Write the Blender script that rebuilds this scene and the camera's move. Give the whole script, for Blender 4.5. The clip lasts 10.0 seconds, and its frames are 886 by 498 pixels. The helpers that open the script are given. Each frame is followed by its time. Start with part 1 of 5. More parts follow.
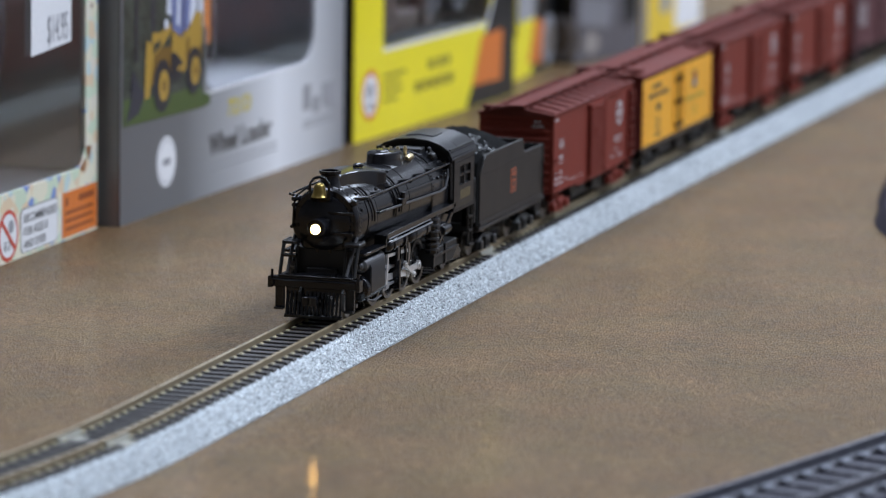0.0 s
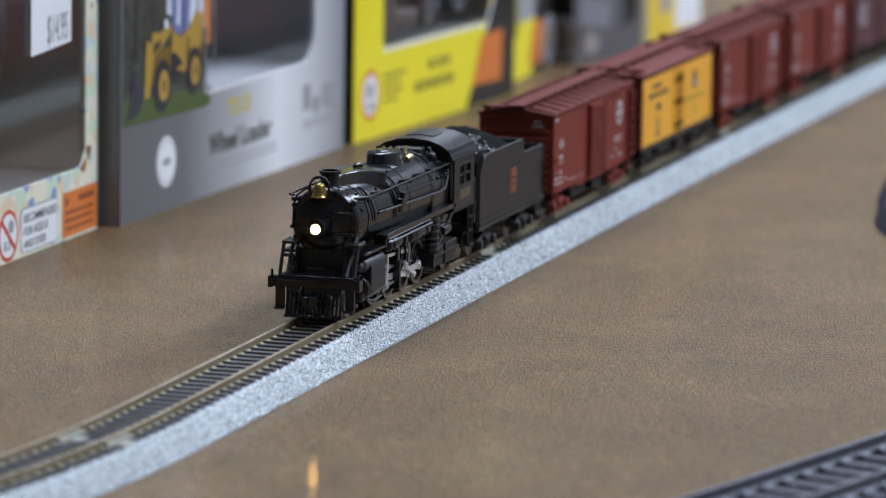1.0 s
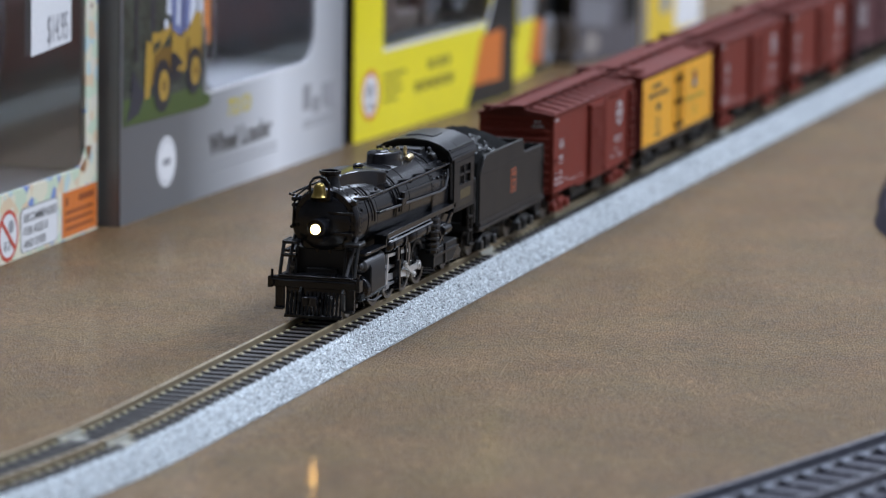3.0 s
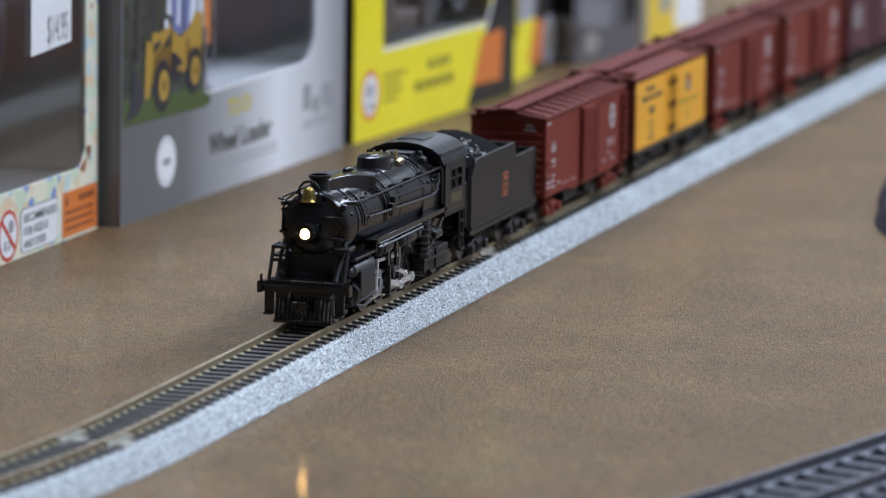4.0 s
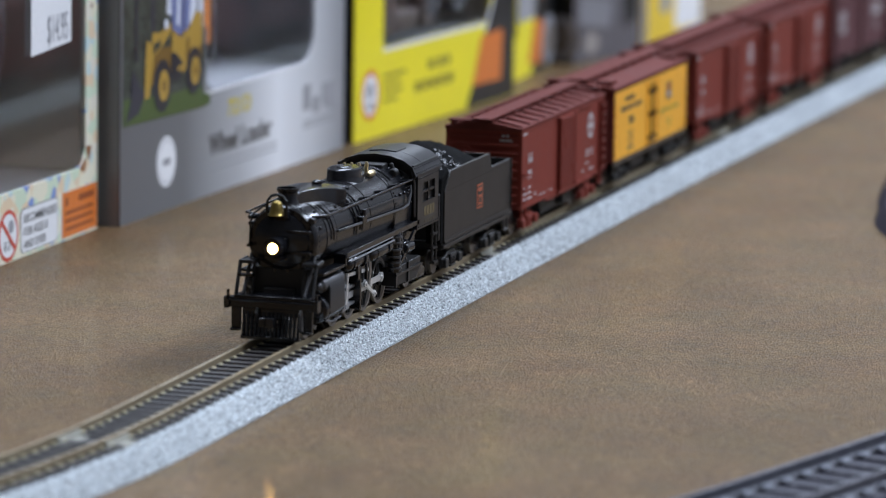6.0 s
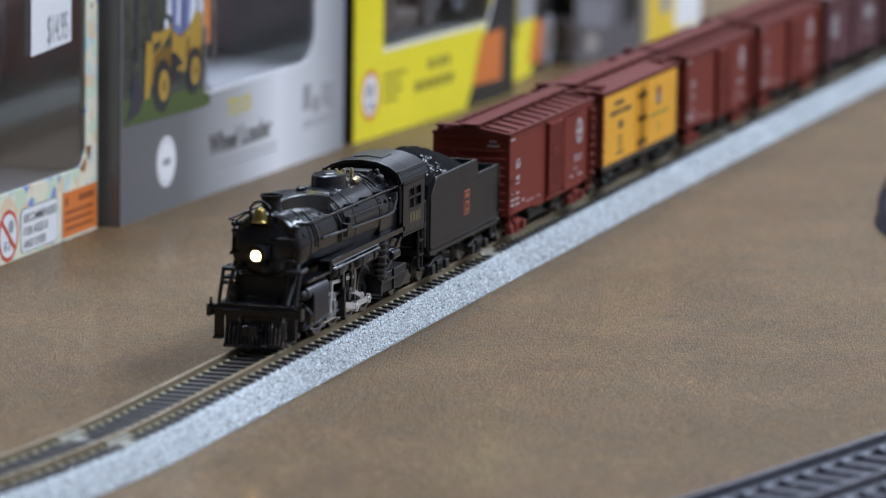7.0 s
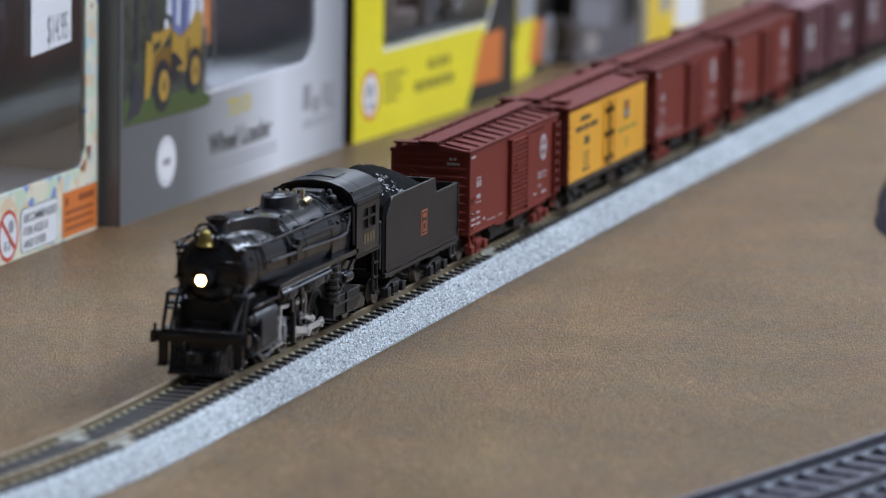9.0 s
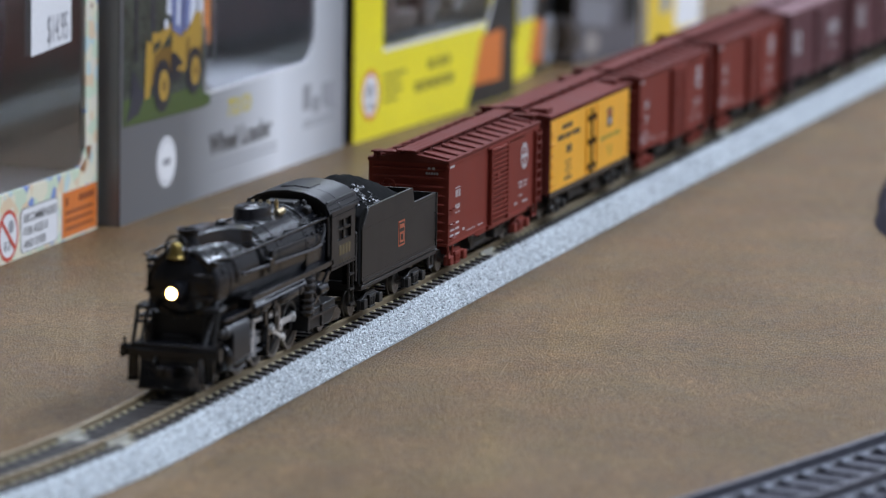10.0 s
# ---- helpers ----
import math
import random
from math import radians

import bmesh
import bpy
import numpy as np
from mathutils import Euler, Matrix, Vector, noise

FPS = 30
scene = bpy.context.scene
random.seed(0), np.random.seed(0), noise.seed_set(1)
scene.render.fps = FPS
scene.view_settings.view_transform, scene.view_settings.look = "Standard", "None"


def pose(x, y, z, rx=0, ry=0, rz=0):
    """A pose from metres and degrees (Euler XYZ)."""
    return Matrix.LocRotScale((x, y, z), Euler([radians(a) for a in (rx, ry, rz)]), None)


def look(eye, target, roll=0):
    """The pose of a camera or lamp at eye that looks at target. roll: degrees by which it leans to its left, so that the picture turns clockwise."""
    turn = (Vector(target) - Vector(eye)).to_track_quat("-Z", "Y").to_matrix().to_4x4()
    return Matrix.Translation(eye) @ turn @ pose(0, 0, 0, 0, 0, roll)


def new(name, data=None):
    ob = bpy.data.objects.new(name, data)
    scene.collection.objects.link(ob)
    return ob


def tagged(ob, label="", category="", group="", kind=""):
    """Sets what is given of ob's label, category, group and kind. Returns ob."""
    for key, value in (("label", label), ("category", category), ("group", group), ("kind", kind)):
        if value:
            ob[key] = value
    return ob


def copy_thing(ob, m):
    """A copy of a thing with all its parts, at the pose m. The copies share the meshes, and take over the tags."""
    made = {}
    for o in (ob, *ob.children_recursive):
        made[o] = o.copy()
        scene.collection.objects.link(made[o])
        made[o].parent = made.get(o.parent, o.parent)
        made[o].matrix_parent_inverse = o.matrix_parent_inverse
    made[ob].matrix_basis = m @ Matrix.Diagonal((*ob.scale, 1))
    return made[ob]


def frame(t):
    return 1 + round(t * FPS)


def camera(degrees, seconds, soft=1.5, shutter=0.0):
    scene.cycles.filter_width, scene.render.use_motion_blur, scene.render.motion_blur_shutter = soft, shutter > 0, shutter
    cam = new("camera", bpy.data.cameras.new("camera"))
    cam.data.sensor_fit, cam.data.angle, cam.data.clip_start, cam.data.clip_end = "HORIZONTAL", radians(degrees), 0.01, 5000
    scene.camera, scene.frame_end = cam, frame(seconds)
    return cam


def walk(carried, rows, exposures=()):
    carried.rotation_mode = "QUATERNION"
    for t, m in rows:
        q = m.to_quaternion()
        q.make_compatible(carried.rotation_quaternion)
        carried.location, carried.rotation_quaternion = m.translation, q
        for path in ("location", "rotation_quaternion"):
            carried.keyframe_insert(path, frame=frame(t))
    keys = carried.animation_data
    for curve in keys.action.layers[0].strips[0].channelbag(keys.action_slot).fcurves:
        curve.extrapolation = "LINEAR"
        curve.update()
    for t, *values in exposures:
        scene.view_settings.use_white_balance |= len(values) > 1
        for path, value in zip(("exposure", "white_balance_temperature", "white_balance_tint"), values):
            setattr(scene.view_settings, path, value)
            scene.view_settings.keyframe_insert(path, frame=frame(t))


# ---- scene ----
# Everything is laid out in millimetres from the table top (z = 0); MM turns it into metres.
MM = 0.001
RAIL = 7.0          # rail top above the table

# ---- camera: a long lens on a tripod ----
cam = camera(10.984, 10.0, soft=1.1)
eye = Vector((-0.97845, -0.30292, 0.17444))
yaw, tilt = radians(16.7535), radians(-8.9621)
ahead = Vector((math.cos(yaw) * math.cos(tilt), math.sin(yaw) * math.cos(tilt), math.sin(tilt)))
stand = look(eye, eye + ahead, 0.8594)
walk(cam, [(0.0, stand), (10.0, stand)])
cam.data.dof.use_dof = True
cam.data.dof.focus_distance = 0.995
cam.data.dof.aperture_fstop = 22.0

# ---- light: a shop lit by ceiling panels ----
world = bpy.data.worlds.new("world")
scene.world = world
world.use_nodes = True
world.node_tree.nodes["Background"].inputs["Color"].default_value = (0.75, 0.85, 1.0, 1)
world.node_tree.nodes["Background"].inputs["Strength"].default_value = 0.05
scene.view_settings.exposure = 0.0


def ceiling_lamp(x, y, z, sx, sy, watts, colour):
    data = bpy.data.lights.new("ceiling_lamp", "AREA")
    data.shape, data.size, data.size_y, data.energy, data.color = "RECTANGLE", sx, sy, watts, colour
    ob = new("ceiling_lamp", data)
    ob.matrix_world = look((x, y, z), (x, y, z - 1))
    return ob


COOL = (0.728, 0.832, 1.03)
LAMPS = [(0.2, -1.5), (1.9, -1.5), (0.2, 0.5), (1.9, 0.5), (3.6, -1.5), (3.6, 0.5)]
for lx, ly in LAMPS:
    ceiling_lamp(lx, ly, 2.03, 1.2, 0.6, 67 if ly < 0 else 31, COOL)


# ---- materials ----
def node(nt, kind, **values):
    n = nt.nodes.new(kind)
    for k, v in values.items():
        n.inputs[k.replace("_", " ")].default_value = v
    return n


def shade(name, colour, rough=0.5, metal=0.0, var=0.18, coarse=60.0, fine=1500.0, bump=0.0, rand=0.0, coat=0.0, coat_rough=0.1, ior=1.45, wear=None):
    """A painted or moulded surface: two scales of tone, a little relief, uneven gloss."""
    m = bpy.data.materials.new(name)
    m.use_nodes = True
    nt = m.node_tree
    b = nt.nodes["Principled BSDF"]
    link = nt.links.new
    co = nt.nodes.new("ShaderNodeTexCoord").outputs["Object"]
    n1 = node(nt, "ShaderNodeTexNoise", Scale=coarse, Detail=4.0, Roughness=0.6)
    n2 = node(nt, "ShaderNodeTexNoise", Scale=fine, Detail=3.0, Roughness=0.6)
    link(co, n1.inputs["Vector"]), link(co, n2.inputs["Vector"])
    add = nt.nodes.new("ShaderNodeMath")
    add.operation = "ADD"
    link(n1.outputs["Fac"], add.inputs[0]), link(n2.outputs["Fac"], add.inputs[1])
    last = add
    if rand:
        info = nt.nodes.new("ShaderNodeObjectInfo")
        mul = nt.nodes.new("ShaderNodeMath")
        mul.operation = "MULTIPLY_ADD"
        mul.inputs[1].default_value = rand
        link(info.outputs["Random"], mul.inputs[0]), link(add.outputs[0], mul.inputs[2])
        last = mul
    ramp = nt.nodes.new("ShaderNodeValToRGB")
    lo = [max(0, c * (1 - var)) for c in colour]
    hi = [min(1, c * (1 + var)) for c in (wear or colour)]
    ramp.color_ramp.elements[0].position, ramp.color_ramp.elements[1].position = 0.35, 0.75 if not wear else 0.85
    ramp.color_ramp.elements[0].color, ramp.color_ramp.elements[1].color = (*lo, 1), (*hi, 1)
    half = nt.nodes.new("ShaderNodeMath")
    half.operation = "MULTIPLY"
    half.inputs[1].default_value = 0.5
    link(last.outputs[0], half.inputs[0])
    link(half.outputs[0], ramp.inputs["Fac"])
    link(ramp.outputs["Color"], b.inputs["Base Color"])
    gloss = nt.nodes.new("ShaderNodeMapRange")
    gloss.inputs["To Min"].default_value, gloss.inputs["To Max"].default_value = max(0.02, rough * 0.8), min(1, rough * 1.2)
    link(n1.outputs["Fac"], gloss.inputs["Value"])
    link(gloss.outputs["Result"], b.inputs["Roughness"])
    b.inputs["Metallic"].default_value = metal
    b.inputs["IOR"].default_value = ior
    b.inputs["Coat Weight"].default_value, b.inputs["Coat Roughness"].default_value = coat, coat_rough
    if bump:
        bp = node(nt, "ShaderNodeBump", Strength=0.6, Distance=bump)
        link(n2.outputs["Fac"], bp.inputs["Height"])
        link(bp.outputs["Normal"], b.inputs["Normal"])
    return m


M = {}
M["wall"] = shade("wall_paint", (0.20, 0.19, 0.185), 0.7, coarse=2, fine=60)
M["ceiling"] = shade("ceiling_paint", (0.68, 0.69, 0.70), 0.8, coarse=2, fine=60)
M["floor"] = shade("floor_vinyl", (0.25, 0.23, 0.2), 0.4, coarse=3, fine=80)
M["leg"] = shade("table_leg_steel", (0.2, 0.2, 0.2), 0.4, 1.0)
M["oxide"] = shade("oxide_red_plastic", (0.194, 0.0385, 0.027), 0.52, var=0.14, coarse=90, fine=3000, ior=1.22, bump=0.00002)
M["roof_brown"] = shade("roof_brown_plastic", (0.132, 0.034, 0.027), 0.66, var=0.15, coarse=80, fine=2500, ior=1.18, bump=0.00002)
M["plum"] = shade("plum_brown_plastic", (0.148, 0.066, 0.070), 0.55, var=0.15, coarse=80, fine=2500, ior=1.27, bump=0.00002)
M["reefer"] = shade("reefer_yellow_plastic", (0.86, 0.415, 0.034), 0.5, var=0.1, coarse=80, fine=2500)
M["black"] = shade("black_plastic", (0.0078, 0.0080, 0.0098), 0.21, var=0.3, coarse=120, fine=3000, ior=1.5, bump=0.000012)
M["sooty"] = shade("sooty_underframe", (0.0115, 0.011, 0.0105), 0.5, var=0.3, coarse=120, fine=3000, bump=0.00002)
M["tender"] = shade("tender_dark_grey_paint", (0.0215, 0.0192, 0.0180), 0.42, var=0.2, coarse=70, fine=3500, ior=1.38, bump=0.000012)
M["steel"] = shade("bright_steel", (0.72, 0.71, 0.69), 0.34, 0.65, var=0.15)
M["dull_steel"] = shade("dull_steel", (0.28, 0.27, 0.26), 0.4, 1.0, var=0.2)
M["pale_brass"] = shade("pale_brass", (0.55, 0.45, 0.27), 0.3, 0.9, var=0.15)
M["satin_steel"] = shade("satin_steel", (0.30, 0.31, 0.33), 0.36, 0.6, var=0.25, coarse=400)
M["brass"] = shade("brass", (0.40, 0.29, 0.09), 0.33, 1.0, var=0.25, coarse=300)
M["gold"] = shade("gold_lettering", (0.125, 0.095, 0.045), 0.5)
M["white_ink"] = shade("white_lettering", (0.50, 0.47, 0.47), 0.5, var=0.1)
M["orange_ink"] = shade("orange_herald", (0.36, 0.095, 0.045), 0.5, var=0.1)
M["rail"] = shade("tarnished_rail_side", (0.30, 0.225, 0.128), 0.42, 0.35, var=0.2, coarse=100, fine=1500, wear=(0.33, 0.28, 0.19))
M["tie"] = shade("tie_plastic", (0.043, 0.038, 0.036), 0.55, var=0.25, coarse=300, fine=3000, bump=0.00003, rand=0.3)
M["tie_bed"] = shade("tie_strip_plastic", (0.037, 0.034, 0.034), 0.7, var=0.35, coarse=300, fine=2500, bump=0.00004)
M["cork"] = shade("roadbed_base", (0.35, 0.36, 0.36), 0.9, var=0.3, coarse=400, fine=3000, bump=0.0001)
M["plate"] = shade("yellowed_tie_plate", (0.52, 0.47, 0.30), 0.5, var=0.2, coarse=300, fine=2500)
M["joiner"] = shade("rail_joiner_metal", (0.31, 0.30, 0.25), 0.45, 0.4, var=0.15)


def grains():
    """Loose-looking stone granules, each with its own grey."""
    m = bpy.data.materials.new("granite_granules")
    m.use_nodes = True
    nt = m.node_tree
    b = nt.nodes["Principled BSDF"]
    geo = nt.nodes.new("ShaderNodeNewGeometry")
    ramp = nt.nodes.new("ShaderNodeValToRGB")
    e = ramp.color_ramp.elements
    e[0].position, e[0].color = 0.0, (0.12, 0.13, 0.133, 1)
    e[1].position, e[1].color = 1.0, (0.75, 0.79, 0.785, 1)
    k = e.new(0.16)
    k.color = (0.42, 0.455, 0.465, 1)
    k = e.new(0.5)
    k.color = (0.57, 0.612, 0.628, 1)
    nt.links.new(geo.outputs["Random Per Island"], ramp.inputs["Fac"])
    nt.links.new(ramp.outputs["Color"], b.inputs["Base Color"])
    b.inputs["Roughness"].default_value = 0.5
    return m


M["grains"] = grains()


def table_laminate():
    """Brown mottled laminate embossed with a fine leather-like weave under a thin clear finish."""
    m = bpy.data.materials.new("brown_laminate")
    m.use_nodes = True
    nt = m.node_tree
    b = nt.nodes["Principled BSDF"]
    link = nt.links.new
    co = nt.nodes.new("ShaderNodeTexCoord").outputs["Object"]
    big = node(nt, "ShaderNodeTexNoise", Scale=17.0, Detail=5.0, Roughness=0.6)
    mid = node(nt, "ShaderNodeTexNoise", Scale=95.0, Detail=6.0, Roughness=0.7, Distortion=0.6)
    hue = node(nt, "ShaderNodeTexNoise", Scale=48.0, Detail=4.0, Roughness=0.6)
    fine = node(nt, "ShaderNodeTexNoise", Scale=430.0, Detail=5.0, Roughness=0.85)
    speck = node(nt, "ShaderNodeTexNoise", Scale=1400.0, Detail=2.0, Roughness=0.7)
    skew = nt.nodes.new("ShaderNodeMapping")
    skew.inputs["Rotation"].default_value = (0, 0, 0.6)
    skew.inputs["Scale"].default_value = (1.0, 1.7, 1.0)
    link(co, skew.inputs["Vector"])
    weave = node(nt, "ShaderNodeTexVoronoi", Scale=1050.0, Randomness=0.55)
    link(skew.outputs["Vector"], weave.inputs["Vector"])
    for n in (big, mid, hue, fine, speck):
        link(co, n.inputs["Vector"])

    def blend(a, weight, rest):
        k = nt.nodes.new("ShaderNodeMath")
        k.operation = "MULTIPLY_ADD"
        k.inputs[1].default_value = weight
        link(a, k.inputs[0])
        if isinstance(rest, float):
            k.inputs[2].default_value = rest
        else:
            link(rest, k.inputs[2])
        return k.outputs[0]

    cloud = blend(mid.outputs["Fac"], 0.62, blend(big.outputs["Fac"], 0.5, -0.185))
    # The weave's hollows also darken the colour, painting in the emboss's shade.
    tone = blend(weave.outputs["Distance"], -0.5, blend(speck.outputs["Fac"], 0.8, blend(fine.outputs["Fac"], 1.15, cloud)))
    span = nt.nodes.new("ShaderNodeMapRange")
    span.inputs["From Min"].default_value, span.inputs["From Max"].default_value = 0.80, 1.62
    link(tone, span.inputs["Value"])
    ramp = nt.nodes.new("ShaderNodeValToRGB")
    e = ramp.color_ramp.elements
    e[0].position, e[0].color = 0.0, (0.077, 0.047, 0.0206, 1)
    e[1].position, e[1].color = 1.0, (0.366, 0.250, 0.134, 1)
    k = e.new(0.5)
    k.color = (0.180, 0.1130, 0.0515, 1)
    link(span.outputs["Result"], ramp.inputs["Fac"])
    # faint drifts of pinkish and olive brown
    tint = nt.nodes.new("ShaderNodeValToRGB")
    q = tint.color_ramp.elements
    q[0].position, q[0].color = 0.36, (0.97, 1.0, 0.96, 1)
    q[1].position, q[1].color = 0.64, (1.04, 0.99, 1.0, 1)
    link(hue.outputs["Fac"], tint.inputs["Fac"])
    mul = nt.nodes.new("ShaderNodeMix")
    mul.data_type, mul.blend_type = "RGBA", "MULTIPLY"
    mul.inputs[0].default_value = 1.0
    link(ramp.outputs["Color"], mul.inputs[6]), link(tint.outputs["Color"], mul.inputs[7])
    link(mul.outputs[2], b.inputs["Base Color"])
    worn = nt.nodes.new("ShaderNodeMapRange")
    worn.inputs["From Min"].default_value, worn.inputs["From Max"].default_value = 0.35, 0.65
    worn.inputs["To Min"].default_value, worn.inputs["To Max"].default_value = 0.45, 0.58
    link(mid.outputs["Fac"], worn.inputs["Value"])
    link(worn.outputs["Result"], b.inputs["Roughness"])
    b.inputs["Specular IOR Level"].default_value = 0.13
    b.inputs["Coat Weight"].default_value, b.inputs["Coat Roughness"].default_value = 0.14, 0.10
    height = blend(weave.outputs["Distance"], -1.0, blend(speck.outputs["Fac"], 0.5, fine.outputs["Fac"]))
    bp = node(nt, "ShaderNodeBump", Strength=1.0, Distance=0.0005)
    link(height, bp.inputs["Height"])
    link(bp.outputs["Normal"], b.inputs["Normal"])
    return m


M["table"] = table_laminate()


def glow(name, colour, strength):
    m = bpy.data.materials.new(name)
    m.use_nodes = True
    b = m.node_tree.nodes["Principled BSDF"]
    b.inputs["Base Color"].default_value = (0.8, 0.8, 0.8, 1)
    b.inputs["Emission Color"].default_value = (*colour, 1)
    b.inputs["Emission Strength"].default_value = strength
    return m


def film_glass(name):
    m = bpy.data.materials.new(name)
    m.use_nodes = True
    b = m.node_tree.nodes["Principled BSDF"]
    b.inputs["Base Color"].default_value = (0.92, 0.93, 0.93, 1)
    b.inputs["Roughness"].default_value = 0.04
    b.inputs["Transmission Weight"].default_value = 1.0
    b.inputs["IOR"].default_value = 1.4
    return m


M["film"] = film_glass("clear_film")


# ---- mesh building ----
class Solid:
    """Collects simple solids, in millimetres, for one mesh."""

    def __init__(self):
        self.v, self.f = [], []

    def add(self, verts, faces):
        n = len(self.v)
        self.v += [tuple(p) for p in verts]
        self.f += [tuple(n + i for i in f) for f in faces]
        return self

    def box(self, x0, x1, y0, y1, z0, z1):
        v = [(x, y, z) for z in (z0, z1) for y in (y0, y1) for x in (x0, x1)]
        return self.add(v, [(0, 2, 3, 1), (4, 5, 7, 6), (0, 1, 5, 4), (2, 6, 7, 3), (0, 4, 6, 2), (1, 3, 7, 5)])

    def lathe(self, a, b, profile, n=20, squash=None):
        """Rings of (share of the way from a to b, radius)."""
        a, b = Vector(a), Vector(b)
        w = (b - a).normalized()
        u = w.cross(Vector((0, 0, 1)) if abs(w.z) < 0.9 else Vector((0, 1, 0))).normalized()
        t = w.cross(u)
        su, st = squash or (1, 1)
        v = []
        for s, r in profile:
            c = a.lerp(b, s)
            v += [c + u * (su * r * math.cos(2 * math.pi * i / n)) + t * (st * r * math.sin(2 * math.pi * i / n)) for i in range(n)]
        f = [tuple(range(n))[::-1], tuple(range(len(v) - n, len(v)))]
        for k in range(len(profile) - 1):
            f += [(k * n + i, k * n + (i + 1) % n, (k + 1) * n + (i + 1) % n, (k + 1) * n + i) for i in range(n)]
        return self.add(v, f)

    def rod(self, a, b, r, r2=None, n=12):
        return self.lathe(a, b, [(0, r), (1, r if r2 is None else r2)], n)

    def tube(self, pts, r, n=6):
        for a, b in zip(pts, pts[1:]):
            self.lathe(a, b, [(0, r), (1, r)], n)
        return self

    def prism(self, poly, plane, d0, d1):
        """A flat outline, drawn in the plane xz, yz or xy, drawn out from d0 to d1."""
        k = {"xz": lambda p, d: (p[0], d, p[1]), "yz": lambda p, d: (d, p[0], p[1]), "xy": lambda p, d: (p[0], p[1], d)}[plane]
        n = len(poly)
        v = [k(p, d0) for p in poly] + [k(p, d1) for p in poly]
        return self.add(v, [tuple(range(n))[::-1], tuple(range(n, 2 * n))] + [(i, (i + 1) % n, n + (i + 1) % n, n + i) for i in range(n)])

    def ring(self, a, b, r0, r1, n=28):
        """A flat-ended tyre or collar between the radii r0 and r1."""
        a, b = Vector(a), Vector(b)
        w = (b - a).normalized()
        u = w.cross(Vector((0, 0, 1)) if abs(w.z) < 0.9 else Vector((0, 1, 0))).normalized()
        t = w.cross(u)
        v = []
        for c, r in ((a, r0), (a, r1), (b, r1), (b, r0)):
            v += [c + u * (r * math.cos(2 * math.pi * i / n)) + t * (r * math.sin(2 * math.pi * i / n)) for i in range(n)]
        f = []
        for k in range(4):
            j = (k + 1) % 4
            f += [(k * n + i, k * n + (i + 1) % n, j * n + (i + 1) % n, j * n + i) for i in range(n)]
        return self.add(v, f)

    def mesh(self, name, material, sharp=35.0):
        me = bpy.data.meshes.new(name)
        me.from_pydata([(x * MM, y * MM, z * MM) for x, y, z in self.v], [], self.f)
        bm = bmesh.new()
        bm.from_mesh(me)
        bmesh.ops.recalc_face_normals(bm, faces=bm.faces)
        bm.to_mesh(me)
        bm.free()
        me.shade_smooth()
        me.set_sharp_from_angle(angle=radians(sharp))
        me.materials.append(material)
        return me


def part(name, solid, material, parent=None, label="", bevel=0.0, at=None, sharp=35.0):
    me = solid.mesh(name, material, sharp) if isinstance(solid, Solid) else solid
    ob = new(name, me)
    ob.parent = parent
    if at:
        ob.location = [c * MM for c in at]
    if bevel:
        mod = ob.modifiers.new("bevel", "BEVEL")
        mod.width, mod.segments, mod.limit_method, mod.angle_limit = bevel * MM, 2, "ANGLE", radians(40)
    if label:
        ob["label"] = label
    return ob


def thing(name, label, category, group="", kind="", at=(0, 0, 0), turn=0.0):
    ob = tagged(new(name), label, category, group, kind)
    ob.empty_display_size = 0.01
    ob.location = [c * MM for c in at]
    ob.rotation_euler.z = radians(turn)
    return ob


def lettering(words, size, material, parent, at, wide=1.0, depth=0.02, bold=0.0, name="lettering", label=""):
    """Words on an upright face that looks along -y."""
    cu = bpy.data.curves.new(name, "FONT")
    cu.body, cu.size, cu.extrude, cu.offset = words, size * MM, depth * MM, bold * MM
    cu.space_character = 1.0 + bold * 0.35
    cu.materials.append(material)
    ob = new(name, cu)
    ob.parent = parent
    ob.location = [c * MM for c in at]
    ob.rotation_euler = (radians(90), 0, 0)
    ob.scale = (wide, 1, 1)
    if label:
        ob["label"] = label
    return ob


# ---- the room ----
# Unseen shell; wall and ceiling tones are set for what train and table reflect.
def room():
    x0, x1, y0, y1, z0, z1 = -2600, 4600, -2600, 2800, -750, 2060
    t = 100
    def slab(name, label, category, mat, *b):
        ob = part(name, Solid().box(*b), mat)
        tagged(ob, label, category, kind="structure")
    slab("floor", "grey-brown vinyl shop floor", "floor", M["floor"], x0 - t, x1 + t, y0 - t, y1 + t, z0 - t, z0)
    slab("ceiling", "off-white painted ceiling with lit panels", "ceiling", M["ceiling"], x0 - t, x1 + t, y0 - t, y1 + t, z1, z1 + t)
    slab("wall_west", "plain grey-beige painted wall", "wall", M["wall"], x0 - t, x0, y0, y1, z0, z1)
    slab("wall_east", "plain grey-beige painted wall", "wall", M["wall"], x1, x1 + t, y0, y1, z0, z1)
    slab("wall_south", "plain grey-beige painted wall", "wall", M["wall"], x0 - t, x1 + t, y0 - t, y0, z0, z1)
    slab("wall_north", "plain grey-beige painted wall", "wall", M["wall"], x0 - t, x1 + t, y1, y1 + t, z0, z1)


room()


